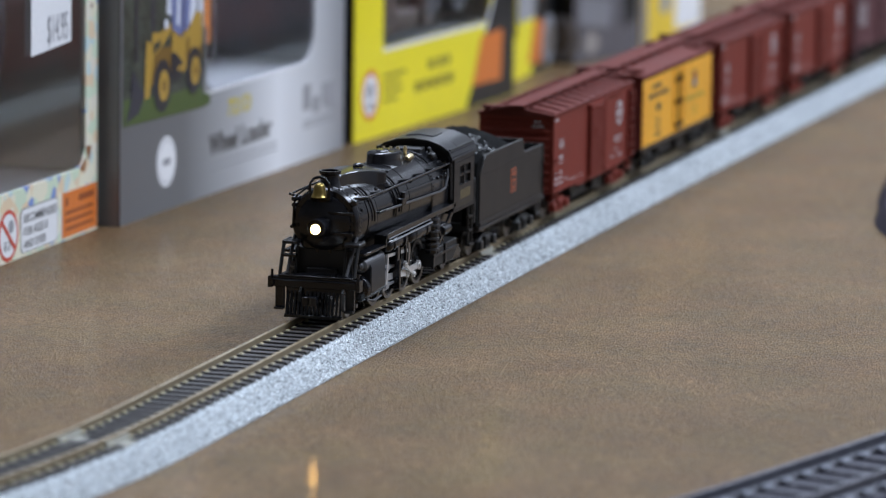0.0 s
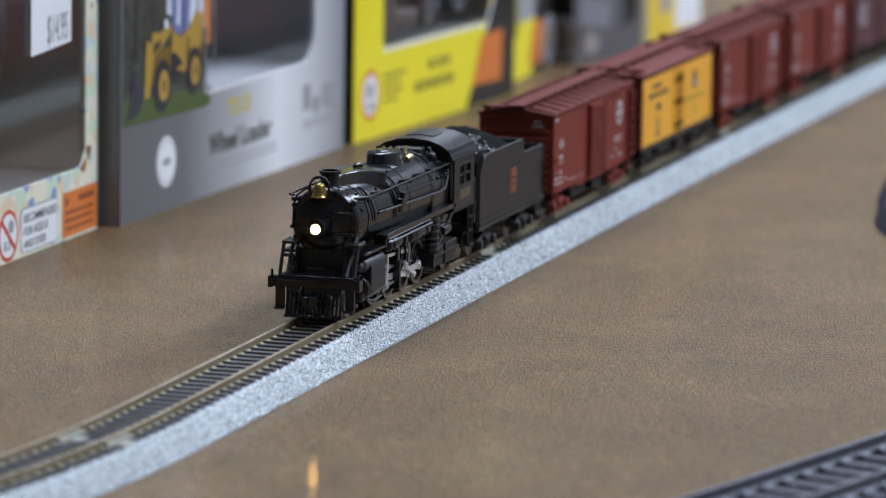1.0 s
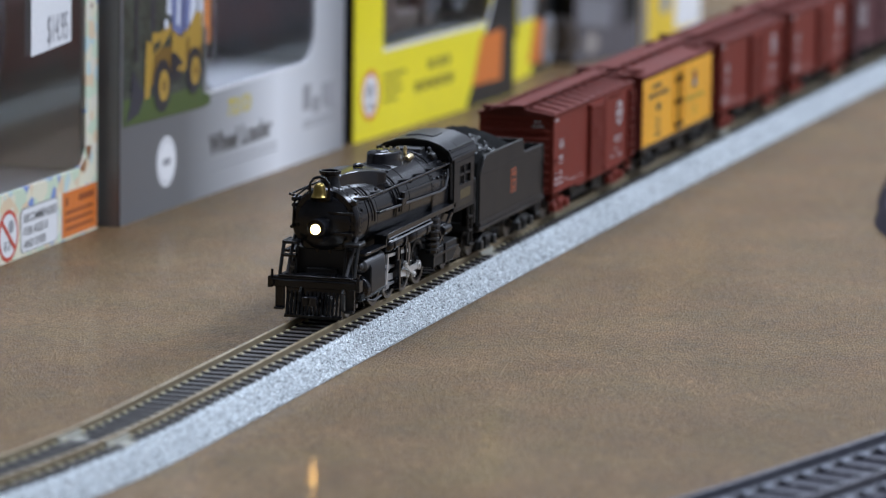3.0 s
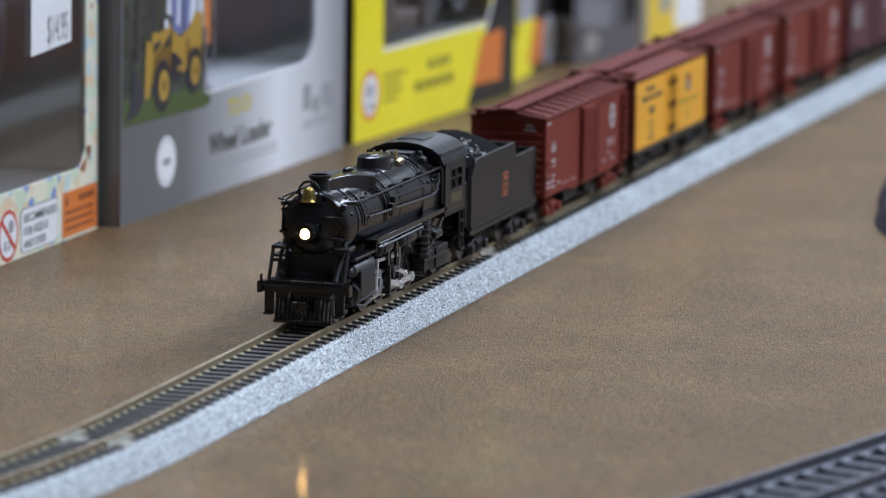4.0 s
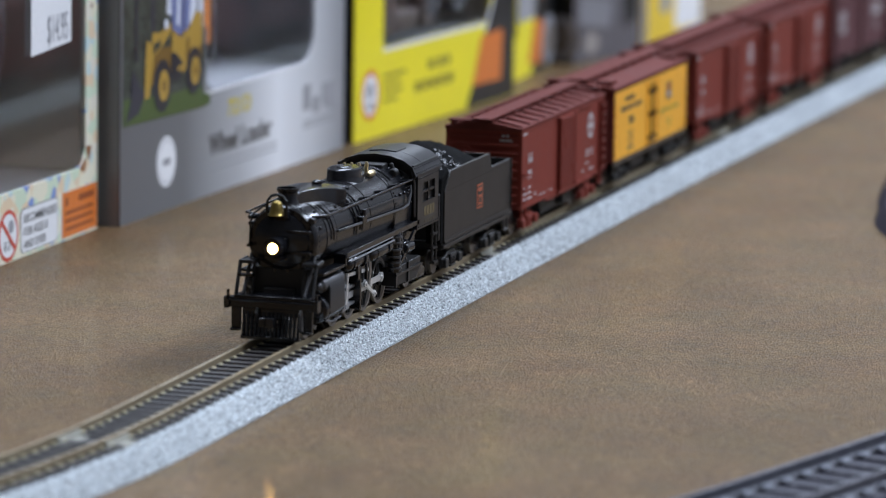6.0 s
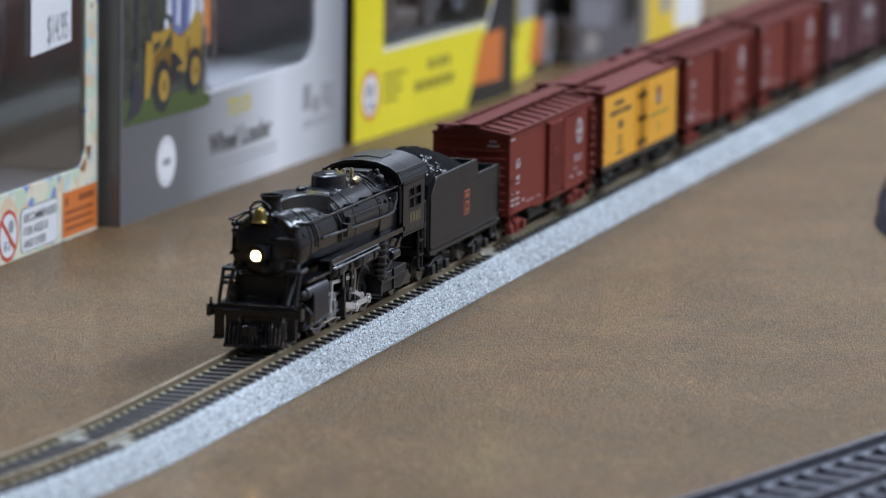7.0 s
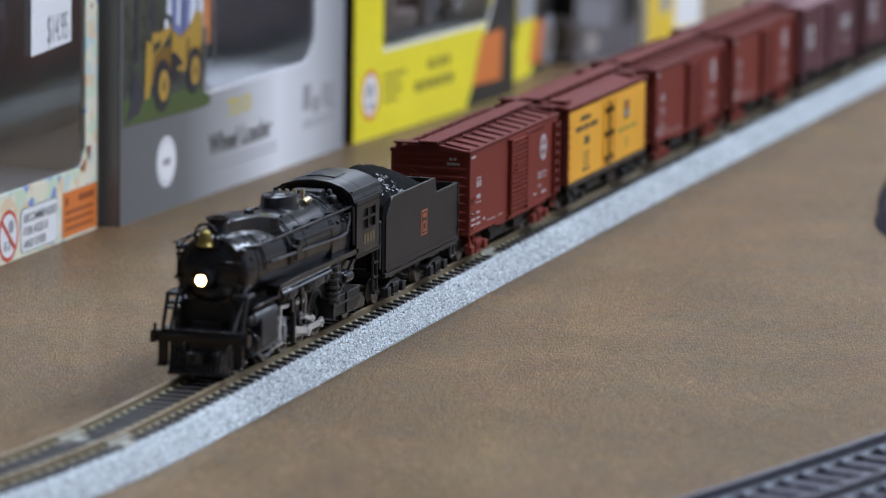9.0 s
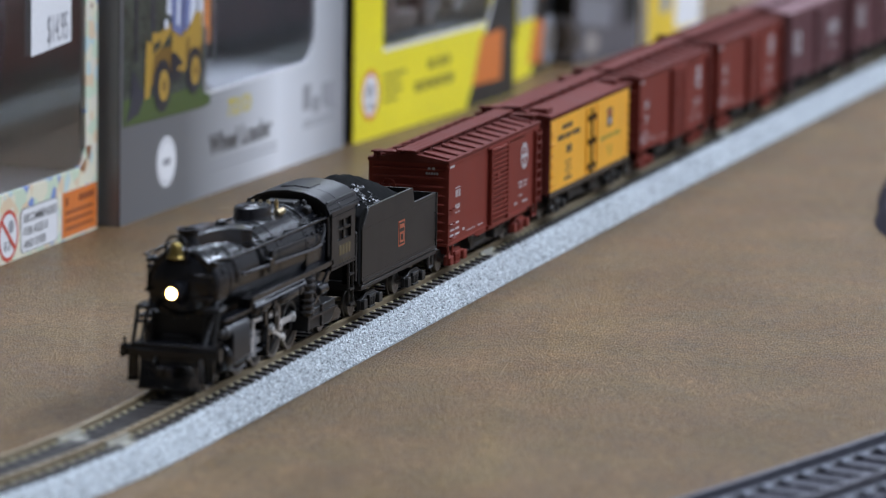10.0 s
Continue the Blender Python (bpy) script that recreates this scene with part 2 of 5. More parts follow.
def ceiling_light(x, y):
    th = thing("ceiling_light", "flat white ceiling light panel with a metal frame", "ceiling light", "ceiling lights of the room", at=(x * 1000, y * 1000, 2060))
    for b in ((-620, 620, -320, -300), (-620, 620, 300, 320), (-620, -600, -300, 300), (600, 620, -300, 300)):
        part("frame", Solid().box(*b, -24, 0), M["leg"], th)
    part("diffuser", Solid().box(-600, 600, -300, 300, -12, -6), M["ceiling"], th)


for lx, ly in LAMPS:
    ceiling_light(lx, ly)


def table():
    th = thing("table", "long table with a mottled brown laminate top", "table", at=(200, -100, 0))
    part("tabletop", Solid().box(-1500, 1500, -600, 600, -30, 0), M["table"], th, bevel=2.0)
    for sx in (-1, 1):
        for sy in (-1, 1):
            part("leg", Solid().box(sx * 1400 - 25, sx * 1400 + 25, sy * 520 - 25, sy * 520 + 25, -750, -30), M["leg"], th)


table()


# ---- track ----
def spline(pts, step):
    """A smooth line through the points, cut into even steps: (x, y, heading)."""
    dense = []
    p = [Vector(q) for q in pts]
    p = [p[0] * 2 - p[1]] + p + [p[-1] * 2 - p[-2]]
    for a, b, c, d in zip(p, p[1:], p[2:], p[3:]):
        for i in range(40):
            t = i / 40
            dense.append(0.5 * (2 * b + (c - a) * t + (2 * a - 5 * b + 4 * c - d) * t * t + (3 * b - a - 3 * c + d) * t ** 3))
    out, rest = [], 0.0
    for a, b in zip(dense, dense[1:]):
        l = (b - a).length
        h = math.atan2(b.y - a.y, b.x - a.x)
        while rest < l:
            q = a.lerp(b, rest / l)
            out.append((q.x, q.y, h))
            rest += step
        rest -= l
    return out


def sway(x):
    """How far the line bends to the south at its far end, in mm."""
    return -2.2 * (max(0.0, x - 60) / 300) ** 2


def sway_slope(x):
    return -4.4 * max(0.0, x - 60) / 300 ** 2


def main_line(step):
    """Nearly straight from far off to x = -172, then a curve away to the north."""
    r, out = 400.0, []
    x = 860.0
    while x > -172:
        out.append((x, sway(x), math.pi + math.atan(sway_slope(x))))
        x -= step
    a = (-172 - x) / r
    while a < 0.55:
        out.append((-172 - r * math.sin(a), r * (1 - math.cos(a)), math.pi - a))
        a += step / r
    return out


def ribbon(line, profile, name, material, parent, sharp=35, grow=lambda x: 1.0):
    """Sweeps an outline of (sideways, up) along a line."""
    s = Solid()
    n = len(profile)
    for x, y, h in line:
        s.v += [(x - math.sin(h) * o * grow(x), y + math.cos(h) * o * grow(x), z) for o, z in profile]
    for k in range(len(line) - 1):
        s.f += [(k * n + i, k * n + (i + 1) % n, (k + 1) * n + (i + 1) % n, (k + 1) * n + i) for i in range(n)]
    s.f += [tuple(range(n)), tuple(range((len(line) - 1) * n, len(line) * n))]
    return part(name, s, material, parent, sharp=sharp)


def rail_outline(side):
    c = 4.86 * side
    return [(c - 0.9, 5.0), (c + 0.9, 5.0), (c + 0.85, 5.35), (c + 0.30, 5.55), (c + 0.28, 6.3), (c + 0.38, 6.45), (c + 0.36, 6.95), (c + 0.2, 7.0),
            (c - 0.2, 7.0), (c - 0.36, 6.95), (c - 0.38, 6.45), (c - 0.28, 6.3), (c - 0.30, 5.55), (c - 0.85, 5.35)]


def scatter(line, parent, rows, size, material, name, seed, length, grow=lambda x: 1.0):
    """Granules strewn over strips (sideways from, to, up from, to, count for each mm)."""
    rng = np.random.default_rng(seed)
    base = np.array([(1, 0, 0), (-1, 0, 0), (0, 1, 0), (0, -1, 0), (0, 0, 1), (0, 0, -1)], float)
    tri = np.array([(0, 2, 4), (2, 1, 4), (1, 3, 4), (3, 0, 4), (2, 0, 5), (1, 2, 5), (3, 1, 5), (0, 3, 5)])
    xs = np.array(line)
    spots = []
    for o0, o1, z0, z1, density in rows:
        n = int(density * length)
        k = rng.uniform(0, len(xs) - 1.001, n)
        i = k.astype(int)
        w = (k - i)[:, None]
        q = xs[i] * (1 - w) + xs[i + 1] * w
        u = rng.uniform(0, 1, n)
        o = (o0 + (o1 - o0) * u) * np.array([grow(x) for x in q[:, 0]])
        z = z0 + (z1 - z0) * u
        spots.append(np.c_[q[:, 0] - np.sin(q[:, 2]) * o, q[:, 1] + np.cos(q[:, 2]) * o, z])
    c = np.concatenate(spots)
    n = len(c)
    r = size * rng.uniform(0.55, 1.35, (n, 1, 1)) * rng.uniform(0.6, 1.2, (n, 6, 1))
    turn = rng.uniform(0, 2 * np.pi, n)
    b = base[None] * r
    cs, sn = np.cos(turn)[:, None], np.sin(turn)[:, None]
    b = np.stack([b[..., 0] * cs - b[..., 1] * sn, b[..., 0] * sn + b[..., 1] * cs, b[..., 2] * 0.8], -1)
    verts = (c[:, None, :] + b).reshape(-1, 3) * MM
    faces = (tri[None] + 6 * np.arange(n)[:, None, None]).reshape(-1, 3)
    me = bpy.data.meshes.new(name)
    me.from_pydata(verts.tolist(), [], faces.tolist())
    me.materials.append(material)
    ob = part(name, me, None, parent)
    ob["kind"] = "stuff"
    return ob


def spread(x):
    """The roadbed's shoulders lie a little flatter, so wider, towards the far end."""
    return 1.0 + 0.12 * min(1.0, max(0.0, (x + 200) / 480))


TIE_PITCH = 4.2
JOINTS = (-194.5, 45.0, 277.0, 509.0)


def railway():
    th = thing("railway_track", "straight miniature track on a grey stone-speckled roadbed", "railway track")
    line = main_line(6.0)
    ribbon(line, [(-12.2, 0.05), (12.2, 0.05), (8.9, 4.35), (-8.9, 4.35)], "roadbed", M["cork"], th, grow=spread)
    near = [q for q in line if q[0] < 520]
    scatter(near, th, [(12.1, 8.9, 0.25, 4.35, 46), (8.9, 7.2, 4.4, 5.0, 24), (-12.1, -8.9, 0.25, 4.35, 12), (-8.9, -7.2, 4.4, 4.9, 14)], 0.34, M["grains"], "ballast", 3, 6.0 * (len(near) - 1), spread)
    ribbon(line, [(-7.8, 4.1), (7.8, 4.1), (7.5, 5.25), (-7.5, 5.25)], "tie_strip", M["tie_bed"], th)
    for side in (-1, 1):
        ribbon(line, rail_outline(side), "rail", M["rail"], th, sharp=50)
    slab = Solid().prism([(-7.9, 4.1), (7.9, 4.1), (7.9, 5.45), (7.7, 5.7), (-7.7, 5.7), (-7.9, 5.45)], "yz", -1.05, 1.05).mesh("tie", M["tie"])
    spike = Solid().box(-0.55, 0.55, -6.2, -5.7, 5.6, 5.92).box(-0.55, 0.55, 5.7, 6.2, 5.6, 5.92).box(-0.55, 0.55, -4.05, -3.4, 5.6, 5.92).box(-0.55, 0.55, 3.4, 4.05, 5.6, 5.92).mesh("tie_plate", M["plate"])
    for x, y, h in main_line(TIE_PITCH)[:300]:
        if any(abs(x - j) < 3.2 for j in JOINTS):
            continue
        tie = part("tie", slab, None, th, at=(x, y, 0))
        tie.rotation_euler.z = h
        plate = part("tie_plate", spike, None, tie)
    clip = [Solid().box(-5.2, 5.2, c - 1.25, c + 1.25, 4.9, 5.9).box(-5.2, 5.2, c - 0.85, c - 0.35, 5.8, 6.4).box(-4.8, 4.8, c - 3.0, c - 0.8, 4.0, 5.4)
            .mesh("rail_joiner", M["joiner"]) for c in (-4.86, 4.86)]
    for j in JOINTS:
        x, y, h = min(main_line(1.0), key=lambda q: abs(q[0] - j))
        for me in clip:
            ob = part("rail_joiner", me, None, th, at=(x, y, 0), bevel=0.15)
            ob.rotation_euler.z = h - math.pi


railway()


def siding():
    """The dark track in front, of a wider gauge, which winds round behind the view's edge."""
    th = thing("siding_track", "winding wide-gauge miniature track on dark grey plastic roadbed", "railway track")
    edge = [(-330, -70), (-252.5, -95.5), (-182.5, -118.5), (-108.5, -138.5), (-20, -150), (63, -127), (141, -81.5), (188, -69.6), (235, -62), (330, -52), (520, -48)]
    line = [(x + 16 * math.sin(h), y - 16 * math.cos(h), h) for x, y, h in spline(edge, 2.4)]
    ribbon(line, [(-16, 0.05), (16, 0.05), (13.2, 4.3), (-13.2, 4.3)], "roadbed", M["dark_bed"], th)
    scatter(line, th, [(13.0, -13.0, 4.25, 4.25, 9)], 0.55, M["dark_grains"], "ballast", 5, 2.4 * (len(line) - 1))
    for side in (-1, 1):
        c = 8.25 * side
        web = [(c - 1.2, 4.9), (c + 1.2, 4.9), (c + 0.4, 5.3), (c + 0.35, 6.4), (c + 0.55, 6.7), (c + 0.5, 7.3), (c - 0.5, 7.3), (c - 0.55, 6.7), (c - 0.35, 6.4), (c - 0.4, 5.3)]
        ribbon(line, web, "rail", M["dark_rail"], th, sharp=50)
    slab = Solid().prism([(-12.6, 3.4), (12.6, 3.4), (12.6, 4.6), (12.4, 4.9), (-12.4, 4.9), (-12.6, 4.6)], "yz", -1.5, 1.5).mesh("tie", M["dark_tie"])
    # Plates added on every tie; their pale colour stands in for glints.
    glint_plate = Solid().box(-1.4, 1.4, 5.9, 7.4, 4.85, 5.4).box(-1.4, 1.4, -10.6, -9.1, 4.85, 5.4).mesh("tie_plate", M["glint_plate"])
    for x, y, h in line[::3]:
        tie = part("tie", slab, None, th, at=(x, y, 0))
        tie.rotation_euler.z = h
        part("tie_plate", glint_plate, None, tie)


M["dark_bed"] = shade("dark_grey_roadbed", (0.048, 0.044, 0.060), 0.8, ior=1.2, var=0.25, coarse=200, fine=2500, bump=0.00005)
M["glint_plate"] = shade("pale_glint_plate", (0.25, 0.26, 0.29), 0.3, var=0.2)
M["dark_rail"] = shade("dark_grey_rail", (0.10, 0.10, 0.115), 0.45, 0.3, var=0.2)
M["dark_grains"] = shade("dark_granules", (0.17, 0.165, 0.185), 0.8, ior=1.2, var=0.5, coarse=900, fine=3000)
M["dark_tie"] = shade("dark_tie_plastic", (0.092, 0.09, 0.10), 0.75, ior=1.2, var=0.3, coarse=300, fine=3000, rand=0.3)
siding()


# ---- boxes along the back of the table ----
def ink(name, colour, rough=0.4):
    return shade(name, colour, rough, var=0.08, coarse=40, fine=900, coat=0.3, coat_rough=0.15)


M["card_dark"] = ink("black_card", (0.012, 0.012, 0.013))
M["card_white"] = ink("white_card", (0.86, 0.86, 0.86))
M["card_yellow"] = ink("yellow_card", (0.93, 0.79, 0.026))
M["card_orange"] = ink("orange_print", (0.74, 0.20, 0.035))
M["card_grey"] = ink("grey_card", (0.125, 0.115, 0.125))
M["tray_grey"] = ink("grey_tray", (0.33, 0.33, 0.345), 0.6)
M["tray_dark"] = ink("dark_tray", (0.34, 0.30, 0.27), 0.6)
M["tray_floor"] = ink("pale_tray", (0.34, 0.34, 0.36), 0.6)
M["card_amber"] = ink("amber_card", (0.85, 0.58, 0.03))
M["ink_rust"] = ink("rust_ink", (0.30, 0.07, 0.02))
M["card_side"] = ink("grey_side_card", (0.24, 0.235, 0.25))
M["ink_black"] = ink("black_ink", (0.03, 0.03, 0.03))
M["ink_sepia"] = ink("sepia_ink", (0.095, 0.06, 0.02))
M["ink_olive"] = ink("olive_ink", (0.30, 0.25, 0.02))
M["ink_red"] = ink("red_ink", (0.62, 0.06, 0.03))
M["ink_grass"] = ink("grass_print", (0.07, 0.11, 0.028))
M["ink_forest"] = shade("forest_print", (0.060, 0.070, 0.052), 0.4, var=0.9, coarse=220, fine=700, coat=0.3)
M["ink_sky"] = ink("sky_print", (0.72, 0.75, 0.82))
M["ink_loader"] = ink("loader_yellow_print", (0.46, 0.28, 0.045))
M["ink_loader_dark"] = ink("loader_dark_yellow_print", (0.20, 0.11, 0.02))
M["ink_tyre"] = ink("tyre_print", (0.025, 0.025, 0.032))
M["ink_cab"] = ink("cab_blue_print", (0.17, 0.20, 0.38))
M["ink_bucket"] = ink("bucket_print", (0.035, 0.035, 0.05))
M["ink_silver"] = ink("silver_print", (0.55, 0.56, 0.58), 0.3)
M["ink_yellow"] = ink("yellow_ink", (0.62, 0.50, 0.05))
M["toy_wheel_print"] = ink("wheel_tan_print", (0.20, 0.165, 0.135))
M["toy_rubber"] = shade("toy_rubber", (0.07, 0.07, 0.072), 0.6, var=0.3)
M["toy_grey"] = shade("toy_grey_plastic", (0.2, 0.23, 0.25), 0.5)
M["toy_brown"] = shade("toy_brown_plastic", (0.075, 0.055, 0.045), 0.5, var=0.3)
M["toy_orange"] = shade("toy_orange_paint", (0.50, 0.16, 0.03), 0.4)


def silver_card():
    """Printed card that runs from dark grey to silver and back along its length."""
    m = bpy.data.materials.new("silver_gradient_card")
    m.use_nodes = True
    nt = m.node_tree
    b = nt.nodes["Principled BSDF"]
    co = nt.nodes.new("ShaderNodeTexCoord")
    sep = nt.nodes.new("ShaderNodeSeparateXYZ")
    nt.links.new(co.outputs["Object"], sep.inputs[0])
    scl = nt.nodes.new("ShaderNodeMath")
    scl.operation = "MULTIPLY"
    scl.inputs[1].default_value = 1 / 0.163
    ramp = nt.nodes.new("ShaderNodeValToRGB")
    e = ramp.color_ramp.elements
    e[0].position, e[0].color = 0.0, (0.135, 0.134, 0.138, 1)
    e[1].position, e[1].color = 1.0, (0.25, 0.255, 0.27, 1)
    for at, g in ((0.26, 0.16), (0.5, 0.44), (0.68, 0.82), (0.84, 0.58)):
        k = e.new(at)
        k.color = (g * 0.985, g, min(1, g * 1.02), 1)
    nt.links.new(sep.outputs["X"], scl.inputs[0])
    nt.links.new(scl.outputs[0], ramp.inputs["Fac"])
    nt.links.new(ramp.outputs["Color"], b.inputs["Base Color"])
    b.inputs["Roughness"].default_value = 0.35
    return m


def collage_card():
    """Cream card printed all over with small drawings in pale green, blue, tan and brown."""
    m = bpy.data.materials.new("collage_card")
    m.use_nodes = True
    nt = m.node_tree
    b = nt.nodes["Principled BSDF"]
    co = nt.nodes.new("ShaderNodeTexCoord")
    vor = node(nt, "ShaderNodeTexVoronoi", Scale=300.0, Randomness=1.0)
    nt.links.new(co.outputs["Object"], vor.inputs["Vector"])
    sep = nt.nodes.new("ShaderNodeSeparateColor")
    nt.links.new(vor.outputs["Color"], sep.inputs[0])
    ramp = nt.nodes.new("ShaderNodeValToRGB")
    ramp.color_ramp.interpolation = "CONSTANT"
    e = ramp.color_ramp.elements
    e[0].position, e[0].color = 0.0, (0.80, 0.76, 0.58, 1)
    e[1].position, e[1].color = 0.96, (0.26, 0.10, 0.03, 1)
    for at, c in ((0.32, (0.62, 0.72, 0.54, 1)), (0.55, (0.76, 0.60, 0.40, 1)), (0.70, (0.55, 0.68, 0.66, 1)), (0.80, (0.18, 0.28, 0.58, 1)), (0.86, (0.78, 0.73, 0.60, 1))):
        k = e.new(at)
        k.color = c
    nt.links.new(sep.outputs[0], ramp.inputs["Fac"])
    nt.links.new(ramp.outputs["Color"], b.inputs["Base Color"])
    b.inputs["Roughness"].default_value = 0.35
    return m


M["card_silver"] = silver_card()
M["card_collage"] = collage_card()


def carton(name, label, at, turn, length, height, depth, front, side, tray, window=None, corner=5.0):
    """A folded card box with a die-cut window; x along its front, y into it."""
    th = thing(name, label, "toy box", at=at, turn=turn)
    t = 0.6
    for piece, b in (("side_panel", (0, t, t, depth, 0, height)), ("side_panel", (length - t, length, t, depth, 0, height)), ("back_panel", (t, length - t, depth - t, depth, 0, height)),
                     ("bottom_panel", (t, length - t, t, depth - t, 0, t)), ("top_panel", (t, length - t, t, depth - t, height - t, height))):
        part(piece, Solid().box(*b), side, th)
    if window:
        part("liner", Solid().box(t, t + 0.4, t + 1, depth - 2, t, height - t).box(length - t - 0.4, length - t, t + 1, depth - 2, t, height - t).box(t + 0.4, length - t - 0.4, t + 1, depth - 2, t, t + 0.4)
             .box(t + 0.4, length - t - 0.4, t + 1, depth - 2, height - t - 0.4, height - t).box(t + 0.4, length - t - 0.4, depth - 3, depth - 2, t + 0.4, height - t - 0.4), tray, th)
    p = Solid()
    if window:
        a, b, c, d = window
        p.box(0, a, 0, t, 0, height).box(b, length, 0, t, 0, height).box(a, b, 0, t, 0, c).box(a, b, 0, t, d, height)
        for cx, cz, sx, sz in ((a, c, 1, 1), (b, c, -1, 1), (a, d, 1, -1), (b, d, -1, -1)):
            arc = [(cx + sx * corner * (1 - math.sin(k * math.pi / 16)), cz + sz * corner * (1 - math.cos(k * math.pi / 16))) for k in range(9)]
            for q, r in zip(arc, arc[1:]):
                p.prism([(cx, cz), q, r], "xz", 0, t)
        film = part("window_film", Solid().box(a - 2, b + 2, t + 0.1, t + 0.3, c - 2, d + 2), M["film"], th, "clear plastic window film")
        film.visible_shadow = False
        part("tray_back", Solid().box(t + 1, length - t - 1, depth - 5, depth - 4, t, height - t), tray, th)
        # Floors of dark trays are coloured near-black in place of shade.
        part("tray_floor", Solid().box(t + 1, length - t - 1, 3, depth - 5, max(t, c - 3), max(t, c - 3) + 1), M["tray_floor"] if tray is M["tray_grey"] else M["toy_rubber"], th)
    else:
        p.box(0, length, 0, t, 0, height)
    part("front_panel", p, front, th)
    return th


def decal(th, name, poly, level, material, label=""):
    """A printed patch on a box front: u along it, z up."""
    return part(name, Solid().prism(poly, "xz", -0.04 * level, 0.01 - 0.04 * (level - 1)), material, th, label)


def rect(u0, u1, z0, z1):
    return [(u0, z0), (u1, z0), (u1, z1), (u0, z1)]


def disc(u, z, r, rz=None, n=28):
    return [(u + r * math.cos(2 * math.pi * i / n), z + (rz or r) * math.sin(2 * math.pi * i / n)) for i in range(n)]


def round_rect(u0, u1, z0, z1, r):
    out = []
    for cu, cz, a in ((u1 - r, z0 + r, -90), (u1 - r, z1 - r, 0), (u0 + r, z1 - r, 90), (u0 + r, z0 + r, 180)):
        out += [(cu + r * math.cos(radians(a + 15 * i)), cz + r * math.sin(radians(a + 15 * i))) for i in range(7)]
    return out


def toy_wheel(th, u, y, z, r, w, hub):
    part("toy_tyre", Solid().lathe((u, y - w / 2, z), (u, y + w / 2, z), [(0, r * 0.9), (0.15, r), (0.85, r), (1, r * 0.9)], 32), M["toy_rubber"], th, "black rubber toy tyre")
    part("toy_hub", Solid().lathe((u, y - w / 2 - 0.6, z), (u, y, z), [(0, r * 0.3), (0.3, r * 0.52), (1, r * 0.55)], 24), hub, th)


def collage_box():
    u0 = -90.0
    th = carton("toy_box", "toy box with a cream collage border and dark window", (17.3 + u0, 105.5, 0), 0.0, 152.6, 120, 70, M["card_collage"], M["card_collage"], M["tray_dark"], (8, 54.6 - u0, 16.6, 112), 6)
    k = -u0
    toy_wheel(th, k + 14, 30, 52, 36, 24, M["toy_grey"])
    part("toy_body", Solid().prism([(k - 60, 30), (k + 20, 30), (k + 40, 60), (k + 30, 92), (k - 60, 96)], "xz", 30, 55), M["tray_dark"], th, bevel=2)
    decal(th, "age_label", round_rect(k + 12.2, k + 36.2, 0.8, 11.6, 1.6), 1, M["ink_black"])
    decal(th, "age_label", round_rect(k + 12.5, k + 35.9, 1.0, 11.4, 1.5), 2, M["card_white"], "white rounded age label")
    for i, words in enumerate(("RECOMMENDED", "FOR AGES 8", "AND OVER")):
        lettering(words, 2.9, M["ink_black"], th, (k + 14.0, -0.10, 8.0 - 3.1 * i), 0.98, bold=0.03)
    decal(th, "orange_panel", rect(k + 39.0, k + 62.3, 0.6, 11.8), 1, M["card_orange"])
    decal(th, "printed_line", rect(k + 50, k + 60.5, 8.6, 10.2), 2, M["ink_rust"])
    decal(th, "printed_line", rect(k + 41, k + 43, 8.4, 10.4), 2, M["ink_rust"])
    for z in (6.2, 4.2, 2.2):
        decal(th, "printed_line", rect(k + 41, k + 59.5, z, z + 0.8), 2, M["ink_rust"])
    decal(th, "warning_ring", disc(k + 4.4, 6.4, 6.2), 2, M["ink_red"], "red age warning ring")
    decal(th, "warning_disc", disc(k + 4.4, 6.4, 5.2), 3, M["card_white"])
    lettering("0-3", 3.4, M["ink_black"], th, (k + 1.6, -0.15, 2.9), 0.9)
    decal(th, "pictogram", disc(k + 6.0, 8.4, 1.6), 4, M["tray_grey"])
    decal(th, "warning_slash", [(k + 0.2, 9.4), (k + 0.9, 10.3), (k + 8.6, 3.4), (k + 7.9, 2.5)], 5, M["ink_red"])
    tag = decal(th, "price_tag", [(k + 18.6, 47.4), (k + 44.5, 48.6), (k + 44.5, 72), (k + 18.6, 72)], 3, M["card_white"], "white paper price tag")
    lettering("$14.95", 9.6, M["tray_grey"], th, (k + 28.6, -0.2, 49.6), 0.52)
    return th


